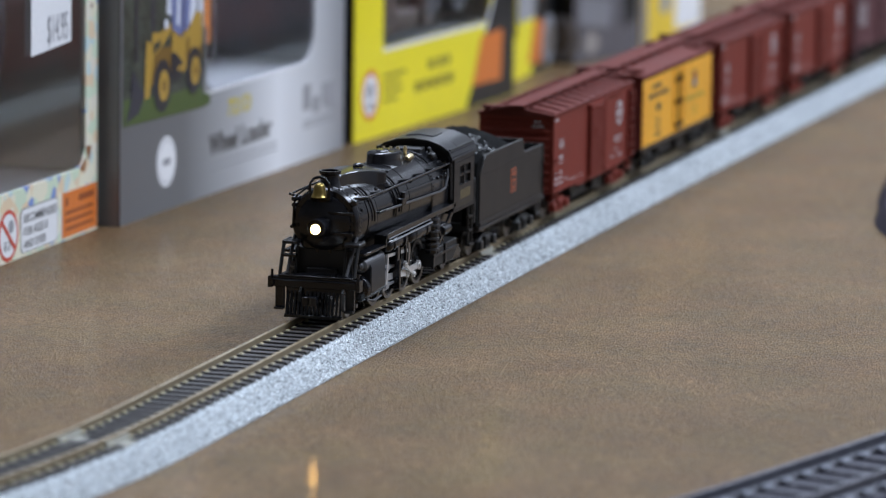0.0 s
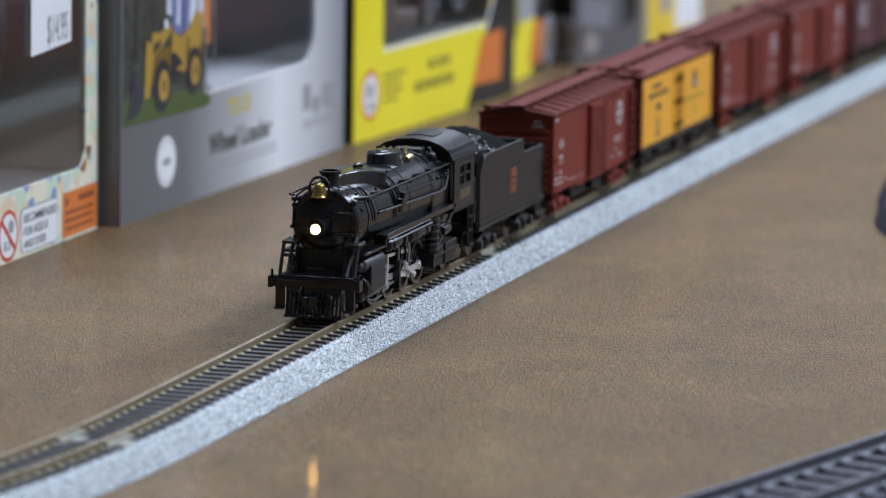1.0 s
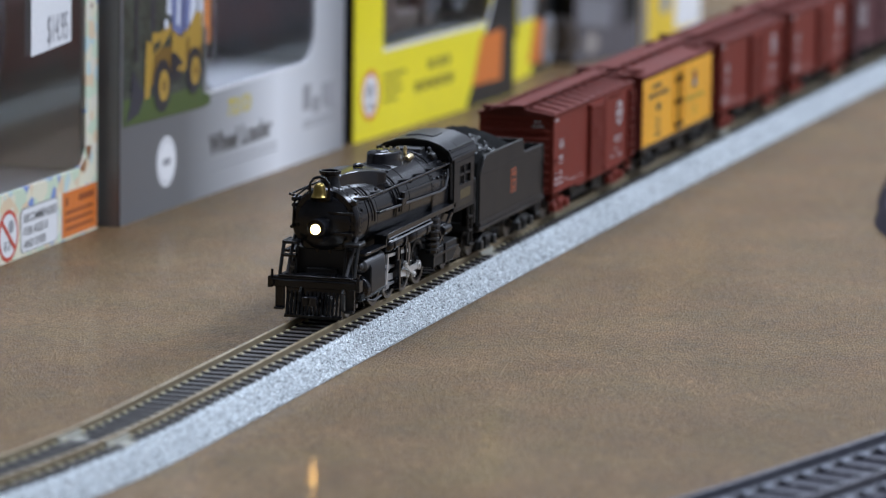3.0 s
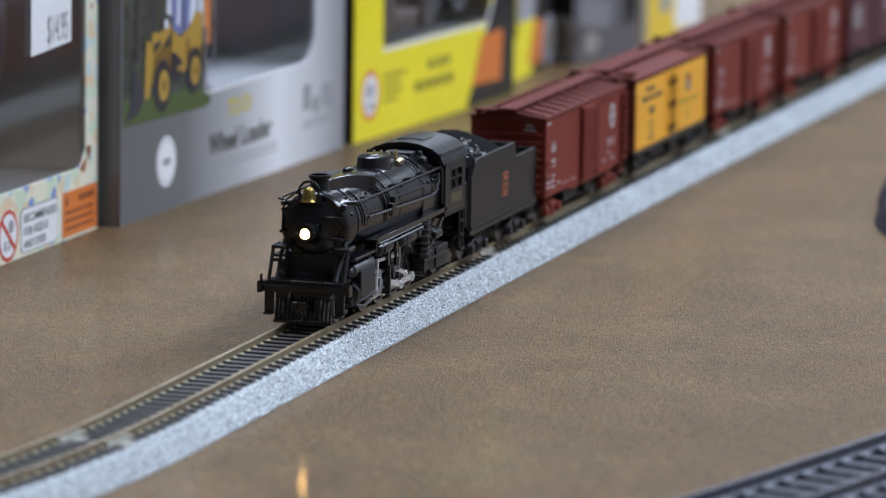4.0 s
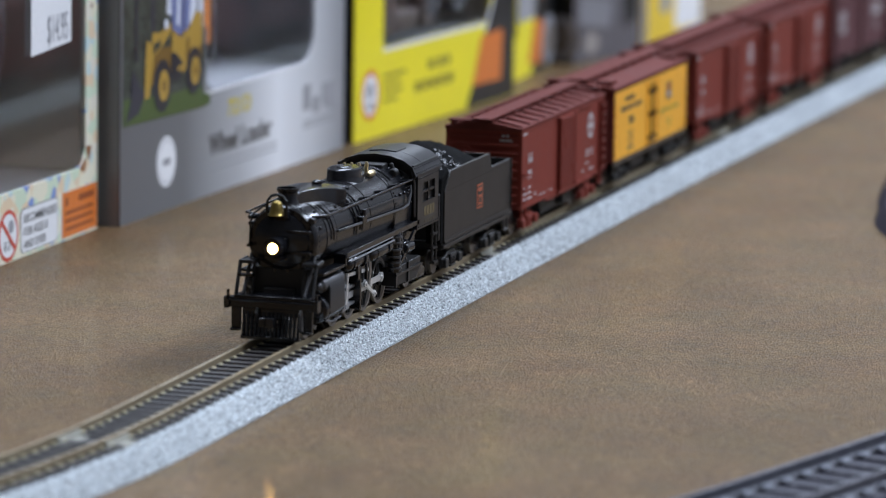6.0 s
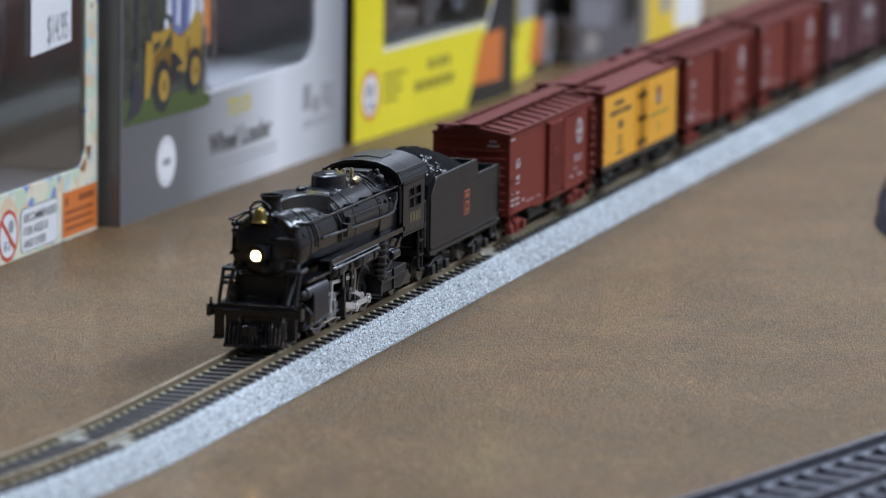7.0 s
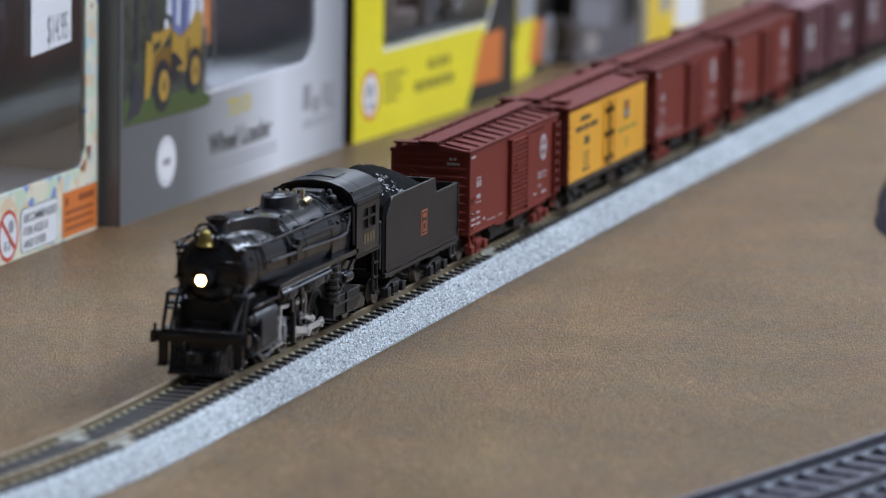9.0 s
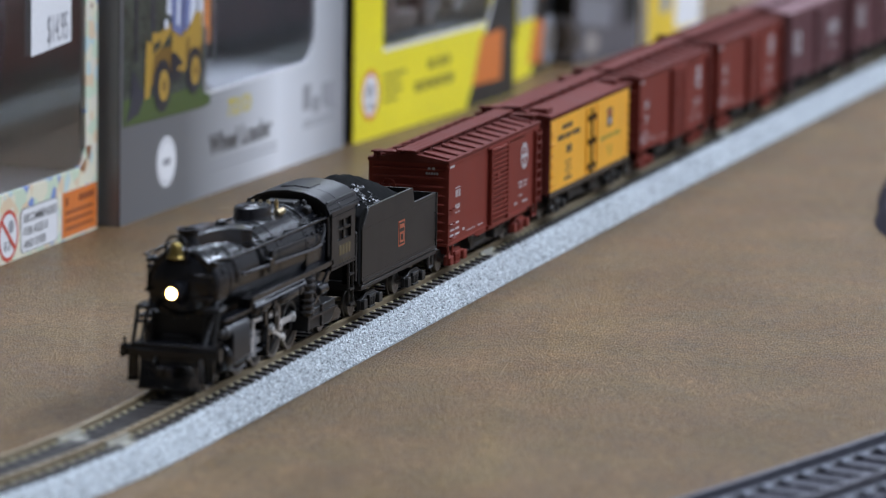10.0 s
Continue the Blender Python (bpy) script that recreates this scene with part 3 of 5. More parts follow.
def loader_box():
    th = carton("toy_box", "silver-grey window box with a wheel loader picture", (84, 101, 0), -1.83, 163, 125, 70, M["card_silver"], M["card_side"], M["tray_grey"], (56, 138.6, 27.3, 118), 9)
    d = lambda n, p, l, m, lab="": decal(th, n, p, l, M[m], lab)
    d("picture", [(1.5, 24.6), (56, 23.6), (55.4, 118), (1.5, 118)], 1, "ink_forest", "printed picture of woods and grass")
    d("picture_sky", [(30, 50.5), (30.6, 54), (27, 60), (26, 118), (55.0, 118), (55.0, 45), (47, 46)], 2, "ink_sky")
    d("picture_grass", [(1.6, 24.8), (56, 23.8), (55.6, 27.9), (52, 30.0), (30, 29.4), (14, 31.2), (1.6, 31.4)], 2, "ink_grass")
    d("picture_grass", [(56, 23.8), (60.5, 24.2), (60.5, 26.6), (56, 27.3)], 2, "ink_grass")
    d("loader_chassis", [(18, 33), (54, 35.5), (54, 40), (44, 42), (18, 42)], 3, "ink_loader_dark")
    d("loader_arm", [(15.5, 30), (18.6, 30.4), (21.5, 40.5), (27, 42.5), (33, 45.5), (33, 47.8), (26, 46), (20.5, 46.5), (20, 43.6), (16.8, 45), (16, 40)], 4, "ink_loader")
    d("loader_bonnet", [(35.5, 36), (41, 34), (47, 37.5), (54.3, 40.5), (54.3, 48.6), (49.8, 49.4), (45, 45.4), (38.4, 44.2), (33.6, 46.2), (33.6, 38.5)], 4, "ink_loader")
    d("loader_cab", [(34, 45.5), (40, 43.2), (45, 46), (46, 52), (44.5, 63), (36, 63), (32.8, 54)], 4, "ink_cab")
    d("loader_cab_glass", [(36.6, 47.2), (38.6, 46.4), (39.4, 61), (37.2, 61)], 5, "ink_sky")
    d("loader_cab_post", [(40.6, 44.5), (41.4, 44.5), (42, 62), (41.2, 62)], 5, "ink_tyre")
    d("bucket", [(3.0, 25.4), (11.5, 27.0), (15.6, 31.0), (12.0, 34.0), (8.4, 38.2), (6.8, 36.4), (6.4, 30.5)], 4, "ink_bucket")
    d("loader_shadow", [(33, 33), (40, 32.6), (41, 37), (36, 40), (33, 40)], 5, "ink_tyre")
    d("loader_shadow", [(21, 41), (26, 42.8), (26, 44.4), (21, 43.4)], 5, "ink_forest")
    d("loader_shadow", [(43, 37), (45.4, 39), (45.4, 43), (43.4, 42.5)], 5, "ink_loader_dark")
    d("loader_step", rect(37.2, 40.6, 35.2, 36.2), 6, "ink_loader")
    d("loader_lamp", disc(29.6, 47.8, 1.3), 5, "ink_sky")
    d("loader_exhaust", rect(50.6, 51.6, 49, 56), 5, "ink_tyre")
    d("picture_trunk", [(9, 40), (11, 40), (11.6, 118), (8, 118)], 2, "ink_tyre")
    d("picture_trunk", [(20, 47), (22, 47), (23, 118), (19, 118)], 2, "ink_bucket")
    for u, z, r in ((27.2, 32.4, 6.0), (48.6, 34.0, 5.5)):
        d("picture_tyre", disc(u, z, r, r * 1.12), 5, "ink_tyre")
        d("picture_hub", disc(u + 0.9, z - 0.1, r * 0.56, r * 0.66), 6, "ink_loader")
        d("picture_hub", disc(u + 1.0, z - 0.1, r * 0.22, r * 0.26), 7, "ink_loader_dark")
    d("round_seal", disc(30.4, 12.6, 6.5, 6.5), 1, "card_white", "white round seal")
    d("round_seal", disc(30.4, 12.6, 5.7, 5.7), 2, "ink_silver")
    d("round_seal", disc(30.4, 12.6, 5.2, 5.2), 3, "card_white")
    d("round_seal_mark", rect(28, 33, 11.6, 13.4), 4, "tray_grey")
    lettering("721D", 6.0, M["ink_yellow"], th, (73.2, -0.06, 19.3), 1.2, bold=0.2)
    lettering("Wheel Loader", 7.6, M["ink_black"], th, (60.2, -0.06, 10.4), 0.96, bold=0.18)
    for z in (7.6, 5.9):
        d("printed_line", rect(60.5, 110, z, z + 0.5), 1, "tray_grey")
    d("print_mark", rect(130, 136, 14.0, 21.0), 1, "tray_grey")
    d("print_mark", rect(137.5, 143, 12.6, 17.0), 1, "tray_grey")
    d("print_mark", [(145, 14), (157, 11), (157, 20), (145, 20)], 1, "tray_grey")
    for z in (10.4, 9.0):
        d("printed_line", rect(130, 156, z, z + 0.6), 1, "tray_grey")
    d("window_edge", [(58, 26.7), (132, 26.7), (132, 27.25), (58, 27.25)], 1, "card_white")
    part("toy_body", Solid().box(64, 71, 4, 8, 38, 62).box(66, 76, 5, 10, 60, 90), M["toy_orange"], th, bevel=1)
    part("toy_step", Solid().box(61, 65, 2.5, 7, 29, 44).box(72, 75, 4, 8, 34, 52), M["toy_rubber"], th, bevel=1)
    return th


def yellow_box():
    th = carton("toy_box", "bright yellow window box with an orange corner panel", (254, 95, 0), -4.36, 130, 120, 70, M["card_yellow"], M["card_dark"], M["tray_dark"], (21.6, 109, 25.0, 112), 2)
    d = lambda n, p, l, m, lab="": decal(th, n, p, l, M[m], lab)
    d("white_border", [(21.6, 24.0), (103, 24.0), (103, 25), (21.6, 25)], 1, "card_white")
    d("dark_corner", [(89.4, 0.2), (129.8, 0.2), (129.8, 119), (125, 119), (112, 32), (104.8, 22)], 1, "card_dark", "black slanted corner print")
    d("white_border", [(103.4, 22.6), (104.8, 22.0), (112, 32), (120, 78), (118.4, 78), (110.6, 32)], 3, "card_white")
    d("orange_panel", [(93.8, 6.4), (118.5, 6.0), (119.5, 21.5), (101.5, 21.0)], 2, "card_orange")
    d("warning_ring", disc(12.0, 12.6, 6.9, 7.4), 1, "card_orange", "orange age warning ring")
    d("warning_disc", disc(12.0, 12.6, 5.4, 5.9), 2, "card_white")
    d("pictogram", disc(11.6, 13.8, 2.4), 3, "tray_grey")
    d("pictogram", rect(10, 14.5, 8.4, 10.4), 3, "tray_grey")
    for z, w in ((16.4, 18), (14.0, 13), (11.6, 15), (9.2, 11)):
        d("printed_line", rect(22.0, 22.0 + w, z, z + 1.0), 1, "ink_olive")
    for u0, u1, z in ((57, 63, 15.2), (65, 70, 15.2), (71.5, 75, 15.2)):
        d("printed_word", rect(u0, u1, z, z + 3.0), 1, "ink_olive")
    for u0, u1 in ((46.5, 52), (53, 58), (59, 65), (66, 71), (72, 78)):
        d("printed_word", rect(u0, u1, 9.6, 12.6), 1, "ink_olive")
    part("toy_body", Solid().box(30, 41, 3.5, 9, 27, 70).box(41, 62, 5, 12, 27, 33).box(62, 74, 4, 9, 27, 60), M["toy_brown"], th, bevel=1)
    part("toy_wheel_row", Solid().lathe((70, 4, 35), (70, 9, 35), [(0, 6), (1, 6)], 20).lathe((92, 4, 35), (92, 9, 35), [(0, 6), (1, 6)], 20), M["toy_rubber"], th)
    part("toy_cab", Solid().box(76, 96, 6, 12, 40, 64), M["toy_orange"], th, bevel=1)
    return th


def far_boxes():
    a = carton("toy_box", "yellow and black window box with orange patches", (388, 93.5, 0), 1.0, 74, 120, 60, M["card_yellow"], M["card_dark"], M["tray_dark"], (2, 30.5, 12, 110), 3)
    d = lambda th, n, p, l, m, lab="": decal(th, n, p, l, M[m], lab)
    d(a, "grey_print", [(30.6, 18.0), (51.5, 18.0), (54, 119), (30.6, 119)], 1, "tray_grey")
    d(a, "black_print", [(48, 0.2), (73.8, 0.2), (73.8, 119), (54.2, 119), (51.6, 18.0), (58, 10)], 2, "card_dark")
    d(a, "orange_panel", [(44.5, 3.6), (60, 2.6), (63, 15.6), (52, 17.6)], 3, "card_orange")
    d(a, "orange_panel", rect(58, 72, 24, 44), 3, "card_orange")
    d(a, "printed_wheel", disc(69.5, 9.2, 8.0, 8.0), 4, "tray_floor", "printed grey wheel picture")
    d(a, "printed_wheel", disc(70, 9.0, 5.4, 5.4), 5, "toy_wheel_print")
    part("toy_body", Solid().box(6, 26, 5, 14, 13, 30).box(10, 20, 5, 12, 30, 46), M["toy_rubber"], a, bevel=1)
    part("toy_cab", Solid().lathe((14, 4, 23.6), (14, 8, 23.6), [(0, 4.4), (1, 4.4)], 20), M["tray_floor"], a)
    b = carton("toy_box", "dull grey cardboard box with dark print", (467.5, 88.8, 0), -14.0, 43, 120, 60, M["card_grey"], M["card_dark"], M["tray_dark"])
    part("printed_wheel", Solid().prism(disc(5.0, 8.4, 7.5, 7.4), "yz", -0.06, 0.0), M["tray_floor"], b, "printed grey wheel picture")
    part("printed_wheel", Solid().prism(disc(6.0, 8.4, 5.0, 5.0), "yz", -0.12, -0.06), M["toy_wheel_print"], b)
    d(b, "black_print", [(33.6, 9), (42.6, 12), (42.6, 60), (33.6, 60)], 1, "card_dark")
    d(b, "print_mark", disc(12, 6, 5, 3.6), 1, "tray_dark")
    d(b, "print_mark", [(4, 13), (24, 10), (26, 19), (4, 22)], 1, "card_side")
    c = carton("toy_box", "small yellow and white cardboard box", (511.5, 77.1, 0), -3.0, 68, 90, 50, M["card_amber"], M["card_white"], M["tray_dark"])
    d(c, "white_print", [(37.5, 4.5), (67.6, 3.4), (67.6, 89), (37.5, 89)], 1, "card_white")
    d(c, "pale_stripe", rect(0.3, 5.5, 0.5, 89), 1, "card_side")
    d(c, "dark_print", disc(26, 14.5, 6, 4), 1, "tray_grey")


collage_box()
loader_box()
yellow_box()
far_boxes()


# ---- rolling stock ----
def wheelset_mesh():
    s = Solid()
    for side in (-1, 1):
        s.lathe((0, side * 3.9, 0), (0, side * 5.5, 0), [(0, 3.0), (0.25, 3.0), (0.3, 2.65), (0.9, 2.55), (0.9, 1.9), (0.8, 1.6), (0.85, 0.8), (1, 0.5)], 24)
    s.rod((0, -7.4, 0), (0, 7.4, 0), 0.45)
    return s.mesh("wheelset", M["dull_steel"])


WHEELSET = wheelset_mesh()


def truck(parent, x, material, name="truck"):
    """A two-axle bogie with cast side frames, springs and journal boxes."""
    s = Solid()
    frame_side = [(-6.6, 1.7), (-4.2, 1.7), (-3.9, 2.6), (-2.2, 1.4), (2.2, 1.4), (3.9, 2.6), (4.2, 1.7), (6.6, 1.7), (6.6, 3.7), (4.6, 4.1), (2.4, 5.0), (-2.4, 5.0), (-4.6, 4.1), (-6.6, 3.7)]
    for side in (-1, 1):
        y0, y1 = sorted((side * 7.0, side * 7.9))
        s.prism(frame_side, "xz", y0, y1)
        for jx in (-5.25, 5.25):
            y2, y3 = sorted((side * 7.8, side * 8.7))
            s.prism([(jx - 1.2, 1.7), (jx + 1.2, 1.7), (jx + 1.2, 3.4), (jx + 0.8, 3.8), (jx - 0.8, 3.8), (jx - 1.2, 3.4)], "xz", y2, y3)
        for cx in (-1.2, 0, 1.2):
            s.rod((cx, side * 8.1, 1.9), (cx, side * 8.1, 3.6), 0.5, n=8)
        y4, y5 = sorted((side * 7.8, side * 8.5))
        s.box(-2.2, 2.2, y4, y5, 3.6, 4.3).box(-2.0, 2.0, y4, y5, 1.4, 1.9)
    s.box(-1.6, 1.6, -7.2, 7.2, 3.4, 4.9).box(-0.6, 0.6, -2, 2, 4.9, 6.0)
    tr = part(name, s, material, parent, bevel=0.12, at=(x, 0, 0))
    for ax in (-5.25, 5.25):
        part("wheelset", WHEELSET, None, tr, at=(ax, 0, 2.65))
    return tr


def coupler(parent, x, way, material):
    s = Solid().box(min(x, x + way * 4.5), max(x, x + way * 4.5), -0.9, 0.9, 3.9, 5.5)
    s.prism([(x + way * 3.4, -1.6), (x + way * 5.0, -1.8), (x + way * 5.6, -0.8), (x + way * 4.8, 0.4), (x + way * 5.2, 1.6), (x + way * 3.6, 1.6)], "xy", 3.7, 5.7)
    s.rod((x + way * 4.2, -0.3, 1.6), (x + way * 4.2, -0.3, 4), 0.3, n=6)
    part("coupler", s, material, parent, bevel=0.1)


L, HW, EAVE, SILL = 75.4, 9.3, 25.5, 6.8


def car_roof(th, material, ribbed):
    s = Solid().prism([(-HW - 0.25, EAVE), (HW + 0.25, EAVE), (HW + 0.25, EAVE + 0.45), (0, EAVE + 2.0), (-HW - 0.25, EAVE + 0.45)], "yz", -0.25, L + 0.25)
    if ribbed:
        n = 11
        for i in range(n):
            x = 3.5 + i * (L - 7) / (n - 1)
            for side in (-1, 1):
                q = [(side * 2.6, EAVE + 1.5), (side * (HW - 0.4), EAVE + 0.42), (side * (HW - 0.4), EAVE + 0.95), (side * 2.6, EAVE + 2.25)]
                s.prism(q, "yz", x - 0.85, x + 0.55)
        for side in (-1, 1):
            y0, y1 = sorted((side * (HW - 0.5), side * (HW + 0.3)))
            s.box(-0.3, L + 0.3, y0, y1, EAVE + 0.3, EAVE + 0.85)
    else:
        for side in (-1, 1):
            y0, y1 = sorted((side * (HW - 0.3), side * (HW + 0.4)))
            s.box(-0.35, L + 0.35, y0, y1, EAVE + 0.2, EAVE + 0.7)
    for x in (-0.4, L - 0.5):
        s.prism([(-HW - 0.2, EAVE + 0.2), (HW + 0.2, EAVE + 0.2), (HW + 0.2, EAVE + 0.7), (0, EAVE + 2.3), (-HW - 0.2, EAVE + 0.7)], "yz", x, x + 0.9)
    part("roof", s, material, th, bevel=0.1)
    b = Solid()
    for k in (-1.55, 0, 1.55):
        part("running_plank", Solid().box(-2.2, L + 2.2, k - 0.70, k + 0.70, EAVE + 2.55, EAVE + 2.95), material, th)
    for i in range(9):
        x = 1 + i * (L - 2) / 8
        b.box(x - 0.4, x + 0.4, -2.1, 2.1, EAVE + 1.9, EAVE + 2.6)
    part("plank_support", b, material, th)
    for x, side in ((0.6, 1), (L - 0.6, -1)):
        lat = Solid()
        for k in (-1.0, 0.1, 1.2):
            y0, y1 = sorted((side * 2.4, side * 8.6))
            lat.box(x + k - 0.45, x + k + 0.45, y0, y1, EAVE + 2.0, EAVE + 2.4)
        y0, y1 = sorted((side * 7.2, side * 8.0))
        lat.box(x - 1.4, x + 1.6, y0, y1, EAVE + 0.6, EAVE + 2.1)
        part("lateral_board", lat, material, th)


def car_underside(th, material):
    s = Solid().box(2, L - 2, -2.2, 2.2, 4.4, SILL + 0.3).box(14, L - 14, -7.5, 7.5, 5.9, SILL + 0.2)
    for x in (21, 30, 45, 54):
        s.box(x - 0.5, x + 0.5, -8.2, 8.2, 4.8, SILL + 0.2)
    # Deep block added below the sills, standing in for the shade under the car.
    s.prism([(19.5, 5.6), (21, 1.2), (54.4, 1.2), (56, 5.6)], "xz", -5.2, 5.2)
    s.box(24, 27, -7.6, -5.4, 2.6, 6.2).box(44.5, 50.5, -7.4, -4.2, 2.4, 6.2).box(52, 54, -7.0, -3.0, 2.2, 6.2)
    s.rod((28, -5.5, 4.0), (37.5, -5.5, 4.0), 1.9, n=14).rod((40, 4.5, 4.4), (47, 4.5, 4.4), 1.5)
    s.tube([(18, -4.5, 4.2), (26, -5.5, 4.2)], 0.25).tube([(36, -5.5, 4.2), (58, -3, 4.4)], 0.25)
    part("underframe", s, material, th)


def grab(s, x0, x1, y, z, r=0.17):
    return s.tube([(x0, y + 0.75, z), (x0, y, z), (x1, y, z), (x1, y + 0.75, z)], r, 5)


def side_bars(th, rows, material, name="lettering_bar"):
    for x0, x1, z0, z1 in rows:
        part(name, Solid().box(x0, x1, -HW - 0.045, -HW + 0.02, z0, z1), material, th)


def boxcar(name, label, body, roof, under, ribbed=True, marks=True):
    """A 40-foot steel boxcar: x runs back from its leading end, z up from the rail."""
    th = thing(name, label, "model railway car", "freight cars of the train", at=(0, 0, RAIL))
    s = Solid().prism([(0.3, SILL), (3, SILL - 0.1), (10, SILL - 0.1), (20, SILL + 0.2), (24, SILL - 1.0), (52, SILL - 1.0), (56, SILL + 0.2), (66, SILL - 0.1), (L - 0.3, SILL), (L - 0.3, EAVE), (0.3, EAVE)], "xz", -HW, HW)
    part("body", s, body, th, bevel=0.12)
    seams = Solid()
    for sy in (-1, 1):
        y0, y1 = sorted((sy * HW, sy * (HW + 0.16)))
        seams.box(0.3, L - 0.3, y0, y1, EAVE - 0.6, EAVE).box(0.3, L - 0.3, y0, y1, SILL, SILL + 0.5)
        seams.box(0.3, 1.2, y0, y1, SILL, EAVE).box(L - 1.2, L - 0.3, y0, y1, SILL, EAVE)
    part("side_seams", seams, body, th)
    for x, way in ((0.3, -1), (L - 0.3, 1)):
        e = Solid()
        for i in range(9):
            z = SILL + 1.3 + i * 2.0
            part("end_rib", Solid().lathe((x + way * 0.05, -HW + 0.8, z), (x + way * 0.05, HW - 0.8, z), [(0, 0.1), (0.05, 0.38), (0.95, 0.38), (1, 0.1)], 10), body, th)
        e.box(min(x, x + way * 0.4), max(x, x + way * 0.4), -HW, HW, SILL, SILL + 0.6).box(min(x, x + way * 0.4), max(x, x + way * 0.4), -HW, HW, EAVE - 0.8, EAVE)
        part("end_panel", e, body, th)
    for sy in (-1, 1):
        d = Solid()
        y0, y1 = sorted((sy * HW, sy * (HW + 0.5)))
        d.box(32.2, 46.2, y0, y1, SILL + 0.4, EAVE - 0.5)
        y2, y3 = sorted((sy * (HW + 0.4), sy * (HW + 1.05)))
        for i in range(16):
            z = SILL + 1.4 + i * 1.07
            part("door_rib", Solid().box(33.2, 45.4, y2, y3, z, z + 0.45), body, th)
        d.box(32.0, 32.9, y2, y3, SILL + 0.3, EAVE - 0.4).box(45.6, 46.4, y2, y3, SILL + 0.3, EAVE - 0.4)
        y4, y5 = sorted((sy * (HW + 0.6), sy * (HW + 1.0)))
        d.box(36.8, 38.6, y4, y5, 17.2, 19.4).box(43.0, 44.2, y4, y5, 11.0, 12.4)
        part("door", d, body, th, bevel=0.06)
        part("door_track", Solid().box(31.0, 63, *sorted((sy * HW, sy * (HW + 0.7))), SILL - 0.3, SILL + 0.35).box(30.8, 63, *sorted((sy * HW, sy * (HW + 0.55))), EAVE - 0.6, EAVE - 0.15), body, th)
        lad = Solid()
        yy = sy * (HW + 0.75)
        for i in range(8):
            lad.tube([(70.6, yy, 8.0 + i * 2.25), (74.4, yy, 8.0 + i * 2.25)], 0.2, 5)
        for x in (70.6, 74.4):
            lad.box(x - 0.25, x + 0.25, *sorted((sy * HW, sy * (HW + 0.85))), 7.0, 24.6)
        part("ladder", lad, body, th)
        for z in (8.6, 11.6, 15.0):
            part("grab_iron", grab(Solid(), 1.0, 4.0, sy * (HW + 0.75), z) if sy < 0 else Solid().tube([(1.0, yy, z), (4.0, yy, z)], 0.17, 5), body, th)
        for x in (1.2, 70.4):
            part("stirrup_step", Solid().tube([(x, sy * (HW - 0.2), SILL), (x + 0.3, sy * (HW - 0.2), 4.0), (x + 3.2, sy * (HW - 0.2), 4.0), (x + 3.5, sy * (HW - 0.2), SILL)], 0.3, 6), body, th)
    part("brake_wheel", Solid().ring((-0.9, 4.5, 20), (-1.2, 4.5, 20), 1.5, 1.9, 20).rod((0.3, 4.5, 20), (-1.2, 4.5, 20), 0.3).box(-1.15, -0.95, 3, 6, 19.85, 20.15).box(-1.15, -0.95, 4.35, 4.65, 18.4, 21.6), body, th)
    car_roof(th, roof, ribbed)
    car_underside(th, M["sooty"])
    for x in (11.5, L - 11.5):
        truck(th, x, under)
    coupler(th, 0.3, -1, M["sooty"]), coupler(th, L - 0.3, 1, M["sooty"])
    if marks:
        W = M["white_ink"]
        side_bars(th, [(6.0, 9.8, 19.2, 19.4), (6.2, 6.6, 17.2, 18.8), (6.9, 7.3, 17.2, 18.8), (7.5, 7.8, 17.2, 18.8), (8.3, 8.6, 17.2, 18.8), (8.9, 9.2, 17.2, 18.8), (9.4, 9.7, 17.2, 18.8), (6.0, 6.6, 14.5, 15.5), (6.9, 7.5, 14.5, 15.5), (7.8, 8.4, 14.5, 15.5), (8.7, 9.3, 14.5, 15.5), (6.0, 9.8, 13.6, 13.8)], W)
        side_bars(th, [(2.2, 5.4, 11.2, 11.6), (6.2, 8.8, 11.2, 11.6), (2.2, 5.2, 9.9, 10.3), (6.2, 9.0, 9.9, 10.3), (2.2, 4.8, 8.7, 9.1), (6.0, 9.4, 8.6, 9.0), (12.0, 13.2, 8.9, 9.5), (15.0, 22.0, 8.3, 8.45), (24.0, 28.0, 8.3, 8.45)], W)
        side_bars(th, [(1.4, 5.0, 24.3, 24.9)], W)
        side_bars(th, [(58.0, 61.6, 13.4, 13.8), (58.4, 61.2, 12.4, 12.8), (62.4, 65.6, 13.4, 13.7), (62.4, 64.8, 12.4, 12.7), (58.2, 61.0, 10.4, 10.7), (54.6, 57.0, 8.8, 9.2), (61.5, 65.5, 8.6, 9.0)], W)
        part("herald", Solid().prism(disc(62.6, 19.6, 2.9, 3.1), "xz", -HW - 0.05, -HW), W, th, "white round herald")
        part("herald_mark", Solid().prism(disc(62.6, 19.6, 2.15, 2.35), "xz", -HW - 0.08, -HW - 0.05), body, th)
        part("herald_mark", Solid().prism([(62.2, 17.2), (63.0, 17.2), (63.0, 19.2), (64.9, 19.2), (64.9, 20.0), (63.0, 20.0), (63.0, 22.0), (62.2, 22.0), (62.2, 20.0), (60.3, 20.0), (60.3, 19.2), (62.2, 19.2)], "xz", -HW - 0.11, -HW - 0.08), W, th)
        for y0, y1 in ((-5.2, -4.6), (-6.2, -5.6)):
            part("lettering_bar", Solid().box(-0.16, -0.08, y0, y1, 24.1, 24.6), W, th)
        for k in range(5):
            part("lettering_bar", Solid().box(-0.16, -0.08, -7.0 + k * 0.62, -6.6 + k * 0.62, 23.0, 23.5), W, th)
    return th


